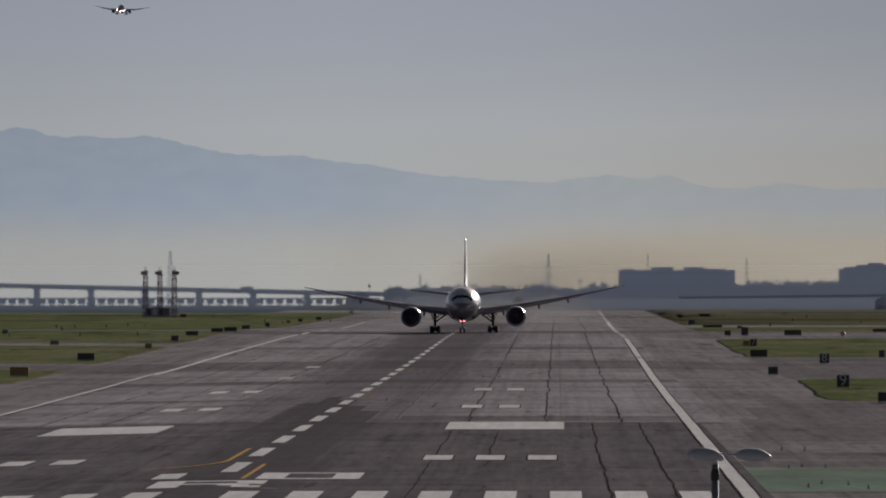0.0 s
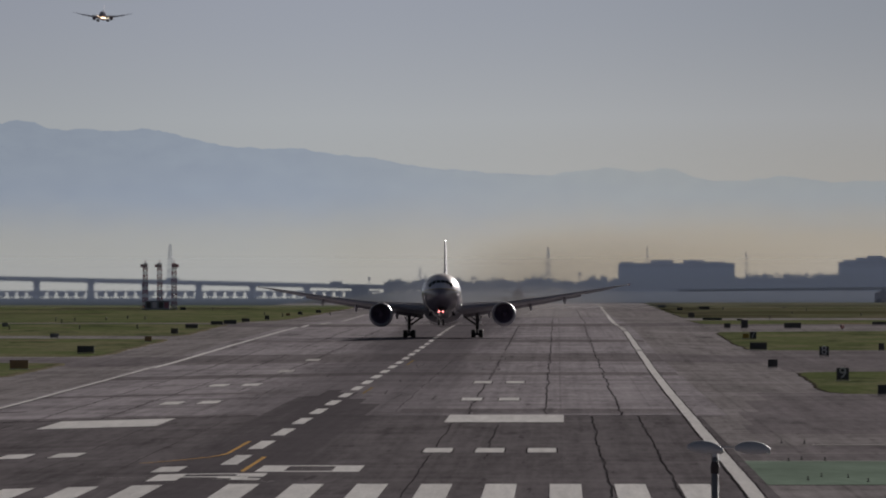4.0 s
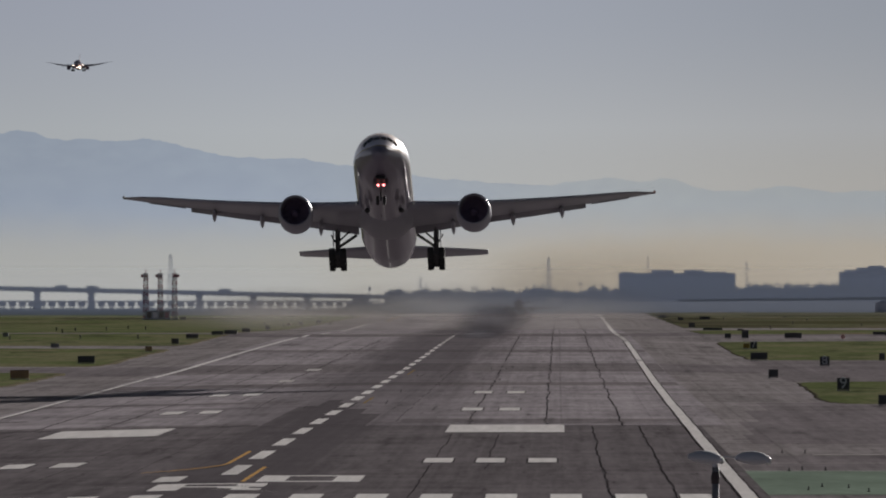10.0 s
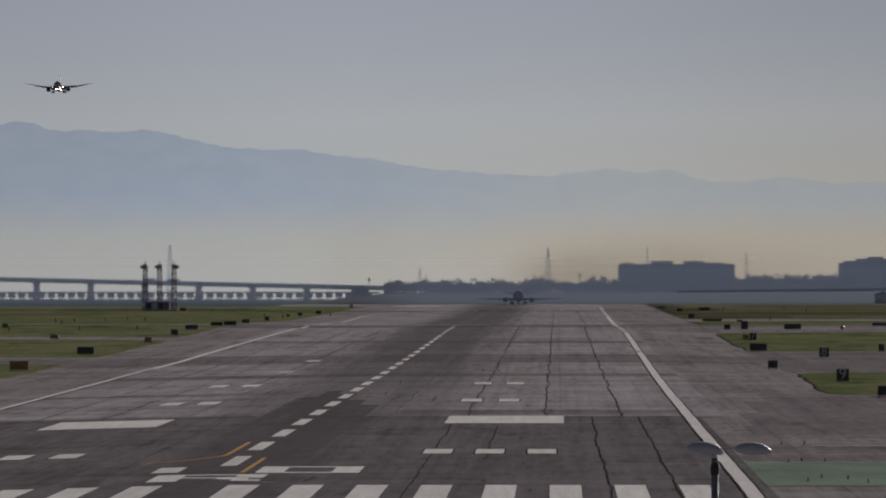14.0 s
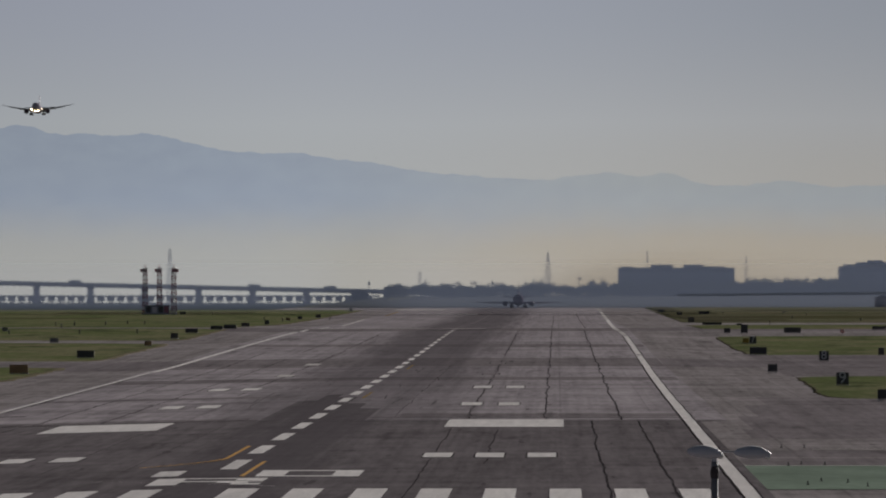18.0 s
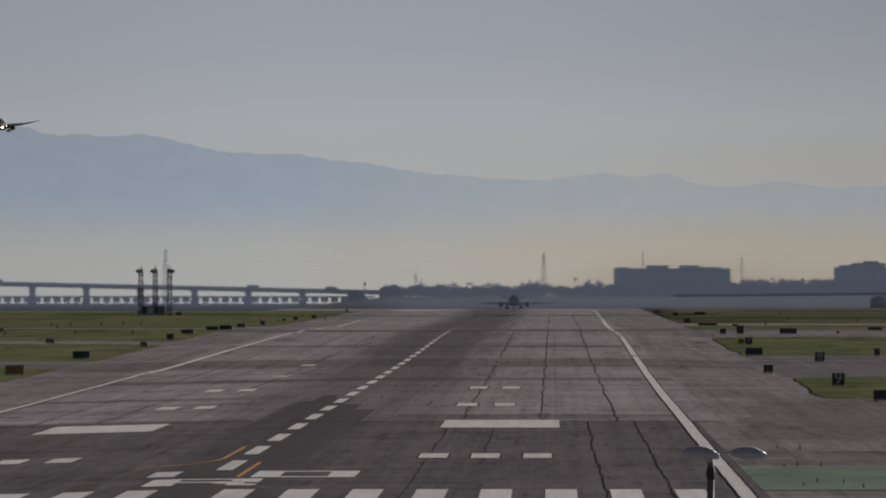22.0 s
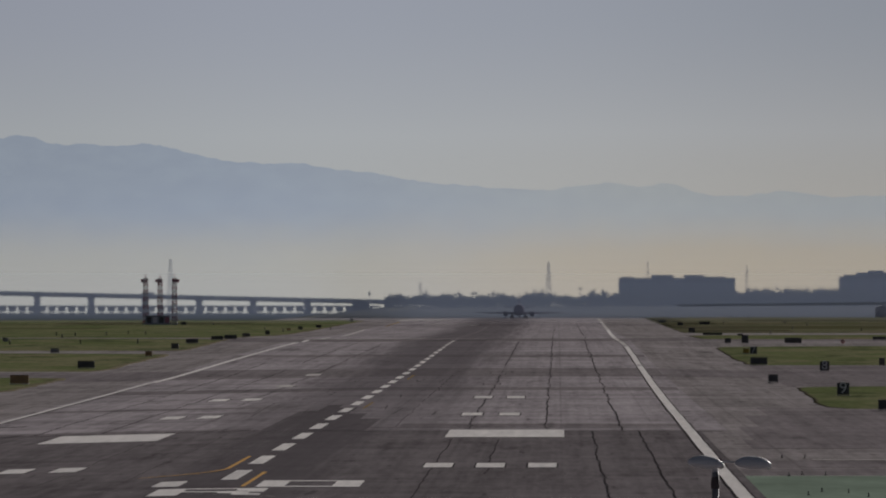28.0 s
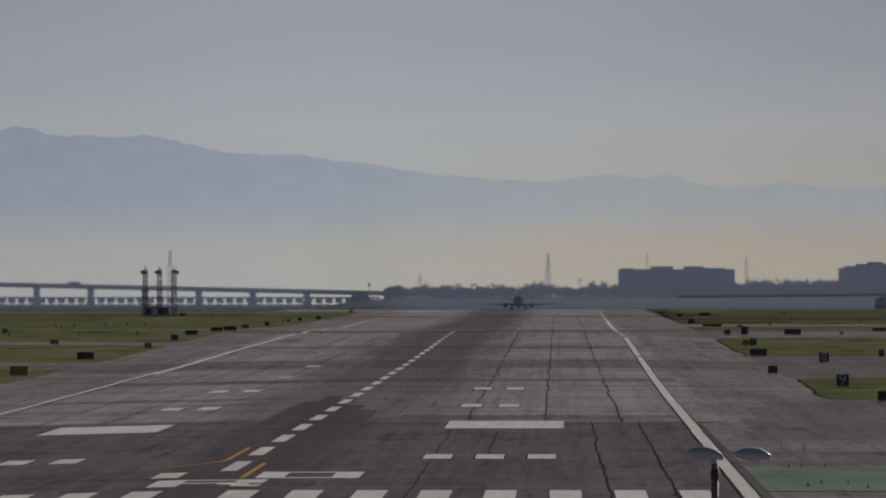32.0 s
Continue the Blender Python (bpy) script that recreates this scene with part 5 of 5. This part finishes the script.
arriving = Jet("arriving_jet", "white twin-engine jet on final approach with landing lights on", "", 0.62, 38.0 * Q, 1.95 * Q, 34.4 * Q, 3.3 * Q, 17.5 * Q, 4.9 * Q, 1.08 * Q, 1.55 * Q, 5.7 * Q, 1,
               material("arriving_paint", (0.42, 0.38, 0.45), 0.75, 0.15, 0.6, spec=0.0), 5.7 * Q, 14.0 * Q, 4.4 * Q, 2.3 * Q, 3.2 * Q,
               [(q * 2.5 * Q, -6.2 * Q, 2.5 * Q, 0.1, LANDING_LIGHT) for q in (-1, 1)] + [(q * 0.75 * Q + 0.5 * Q, -14.2 * Q, 1.25 * Q, 0.2, LANDING_LIGHT) for q in (-1, 1)], FIN_PALE, DARK_JET)
waiting = Jet("waiting_jet", "shaded regional jet lined up at the runway's far end", "", 0.7, 30.0, 1.85, 30.6, 2.95, 14.5, 4.6, 0.9, 1.55, 4.7, 1,
              DARK_WING, 4.6, 11.0, 3.4, 1.75, 0.25, [(0.0, -13.0, 1.9, 0.16, TAXI_LIGHT)], DARK_WING, DARK_WING)
waiting.top.matrix_basis = pose(-13.6, 4085, gz(4085) + 0.05)


# ---- exhaust smoke and haze ----
BROWN = smoke_material("brown_exhaust", (0.86, 0.775, 0.585), (0.32, 0.27, 0.175), 0.38, 0.3)
DUST = smoke_material("grey_dust", (0.92, 0.91, 0.9), (0.16, 0.155, 0.15), 0.75, 0.5)
SOOT = smoke_material("dark_exhaust", (0.45, 0.45, 0.5), (0.09, 0.09, 0.1), 0.95, 0.6)


def puff(name, label, mat, at, size):
    bm = bmesh.new()
    bmesh.ops.create_icosphere(bm, subdivisions=4, radius=1.0)
    bmesh.ops.delete(bm, geom=[v for v in bm.verts if v.co.y > 0.02], context="VERTS")
    ob = tagged(new(name, mesh_of(name, bm, mat, True)), label, "smoke", "smoke puffs")
    ob.scale = size
    ob.location = at
    return ob


brown_puffs = [puff("exhaust_haze", "thin brown exhaust haze hanging over the runway", BROWN, (x, y, z), (a, 30, c))
               for x, y, z, a, c in ((-18, 4880, 8, 34, 20), (4, 4888, 9, 66, 24), (40, 4896, 8, 100, 25))]
dust_puffs = [puff("dust_puff", "pale dust blown up behind the engines", DUST, (x, 1650, -9.0), (a, 12, c)) for x, a, c in ((-33, 13, 4.2), (-36, 19, 4.6), (-25, 12, 3.8), (-70, 38, 6.5), (-45, 30, 6.0), (-22, 30, 9.0), (0, 26, 8.0))]
soot_puffs = [puff("smoke_puff", "dark exhaust smoke behind the engine", SOOT, (x, 2300, -9.0), size) for x, size in ((-13, (9.0, 14, 3.9)), (-12, (6.5, 12, 2.6)))]
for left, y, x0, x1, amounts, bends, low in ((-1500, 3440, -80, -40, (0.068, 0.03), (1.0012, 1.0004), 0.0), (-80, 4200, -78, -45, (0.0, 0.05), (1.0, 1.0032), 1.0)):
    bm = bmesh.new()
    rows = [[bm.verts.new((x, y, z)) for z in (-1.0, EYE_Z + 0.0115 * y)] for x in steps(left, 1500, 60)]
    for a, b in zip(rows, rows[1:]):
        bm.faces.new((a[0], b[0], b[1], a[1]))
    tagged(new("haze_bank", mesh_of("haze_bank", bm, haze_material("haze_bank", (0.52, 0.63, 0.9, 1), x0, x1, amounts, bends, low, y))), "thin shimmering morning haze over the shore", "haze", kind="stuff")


# ---- what moves ----
def motions():
    fly = [(0, 2225, -17.8, None, 0.2), (1.0, 2150, -18.0, None, 0.8), (2.0, 2072, -18.2, None, 2.0), (3.0, 1989, -18.4, None, 3.4), (4.5, 1850, -18.5, None, 5.2), (5.5, 1753, -18.55, 0.7, 6.2),
           (6.0, 1705, -18.58, 1.1, 6.6), (7.0, 1610, -18.6, 1.75, 7.8), (8.0, 1508, -18.65, 4.1, 9.2), (9.0, 1408, -18.85, 7.75, 11.2), (10.0, 1310, -19.1, 13.95, 13.2), (11.0, 1211, -19.4, 23.0, 14.9),
           (11.5, 1162, -19.6, 28.5, 15.2), (12.0, 1112, -19.8, 34.8, 15.2), (14.0, 912, -20.4, 61, 14.5), (18.0, 512, -21.5, 117, 13.5), (23.0, 12, -23, 187, 13), (28.0, -488, -24.5, 255, 13), (32.0, -888, -26, 310, 13)]
    roll = {0: -0.3, 1.0: -0.6, 2.0: -0.3, 3.0: -0.36, 4.5: -0.4, 5.5: -0.45, 6.0: -0.47, 7.0: -0.66, 8.0: -0.9, 9.0: -0.5, 10.0: -0.6, 11.0: -0.77, 11.5: -0.9}
    walk(airliner.top, [(t, pose(x, y, gz(y) + 0.05 if z is None else z, -p, roll.get(t, -0.8), -0.55 if t > 6.5 else -0.2)) for t, y, x, z, p in fly])
    for ob in airliner.bogies:
        x, y, z = ob.location
        walk(ob, [(t, pose(x, y, z - d, a, 0, 0)) for t, a, d in ((0, -0.2, 0), (3, 3.4, 0), (5.5, 6.2, 0.25), (6.0, 5.5, 0.6), (6.8, -6.0, 0.7), (7.5, -13.0, 0.6), (20, -13.0, 0.6), (32, -13.0, 0.6))])
    for ob in airliner.legs:
        walk(ob, [(t, pose(0, 0, -d)) for t, d in ((0, 0), (5.0, 0.1), (5.5, 0.25), (6.0, 0.6), (6.8, 0.7), (7.5, 0.6), (20, 0.6), (32, 0.6))])
    for ob, side in zip(airliner.wings, (-1, 1)):
        walk(ob, [(t, pose(0, 0, 0, 0, -side * a, 0)) for t, a in ((0, 1.5), (1.0, 1.3), (3.0, 2.0), (5.5, 2.8), (7.0, 3.2), (9.0, 3.4), (10.0, 3.6), (11, 4.1), (20, 4.1), (32, 4.1))])
    land = [(0, 4850, -181.0, 122.6, 1.6), (3, 4656, -179.2, 114.1, 1.2), (6, 4462, -177.0, 104.7, 0.5), (9, 4268, -173.6, 92.4, -0.4), (11, 4138.5, -171.4, 85.2, -0.5), (13, 4009, -169.3, 77.2, -0.5), (16.5, 3782, -165.6, 67.4, -0.8), (19, 3621, -163.0, 62.0, -1.0),
            (21, 3492, -162.1, 58.0, -1.0), (23, 3362, -161.0, 53.6, -0.8), (28, 3039, -158.5, 42.5, -0.5), (32, 2780, -156.5, 33.5, -0.5)]
    walk(arriving.top, [(t, pose(x + 0.5, y, z - 2.4, -3.0, roll_deg, 1.2 - 0.11 * min(t, 21))) for t, y, x, z, roll_deg in land])
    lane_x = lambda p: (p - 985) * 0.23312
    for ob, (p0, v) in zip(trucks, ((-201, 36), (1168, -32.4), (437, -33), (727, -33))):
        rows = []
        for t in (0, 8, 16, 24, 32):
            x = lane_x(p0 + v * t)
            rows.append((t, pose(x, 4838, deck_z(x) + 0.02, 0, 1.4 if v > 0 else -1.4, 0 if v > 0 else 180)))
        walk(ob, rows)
    drift = (((7.2, -32, 1650, -7), (8.2, -32, 1660, 2), (9, -34, 1680, 5.2), (10, -40, 1760, 6.6), (11, -49, 1880, 8.2), (11.7, -56, 2050, 1), (12.6, -60, 2200, -9)),
             ((7.6, -34, 1750, -7), (8.6, -35, 1760, 3), (9.2, -38, 1780, 5.0), (10, -46, 1880, 6.6), (11, -57, 2050, 8.2), (11.7, -64, 2250, 2), (12.8, -70, 2400, -9)),
             ((8.0, -24, 1700, -7), (8.8, -25, 1720, 2), (9.4, -27, 1760, 5.0), (10.2, -31, 1850, 6.6), (11, -38, 2050, 8.0), (11.7, -44, 2300, 0), (12.6, -50, 2600, -9)),
             ((8.4, -50, 2500, -9), (9.6, -56, 2560, 2), (10.5, -66, 2640, 6), (11.5, -78, 2740, 6.5), (12.5, -90, 2860, 3), (14.0, -100, 3000, -9)),
             ((8.2, -30, 2700, -9), (9.4, -32, 2760, 3), (10.4, -38, 2840, 6.5), (11.5, -44, 2940, 6.5), (12.5, -52, 3060, 3), (13.8, -58, 3200, -9)),
             ((0.5, -20, 2900, 3), (4, -24, 2800, 4), (8, -22, 2600, 3.5), (11, -16, 2700, 4), (13, -8, 2900, 1), (15, 0, 3000, -12)),
             ((0.5, -3, 2950, 3), (4, -2, 2850, 4), (8, 2, 2650, 3), (11, 8, 2750, 4), (13, 14, 2950, 1), (15, 22, 3000, -12)),
             ((7.0, -13, 2250, -7), (7.8, -13, 2280, 1), (8.6, -13, 2300, 3.2), (10, -12.5, 2350, 4.0), (11, -11, 2600, 4.0), (12, -10, 3000, 2.0), (13, -9, 3400, -7)),
             ((7.2, -11, 1880, -6), (8.0, -11.5, 1960, 1.4), (9, -13, 2060, 2.2), (10, -14, 2150, 2.0), (11, -14, 2250, 0.6), (12, -13, 2400, -7)))
    for ob, way in zip(dust_puffs + soot_puffs, drift):
        first, last = way[0], way[-1]
        rows = [(0, *first[1:])] + list(way) + [(32, *last[1:])]
        walk(ob, [(t, pose(x, y, z)) for t, x, y, z in rows])
    for i, ob in enumerate(brown_puffs):
        x, y, z = ob.location
        walk(ob, [(t, pose(x + dx, y, z + dz)) for t, dx, dz in ((0, 0, 0), (6, 5, 0), (12, 16, 0), (16, 28, -5), (22 + 3 * i, 50, -18), (27 + i, 62, -40), (32, 64, -44))])


motions()
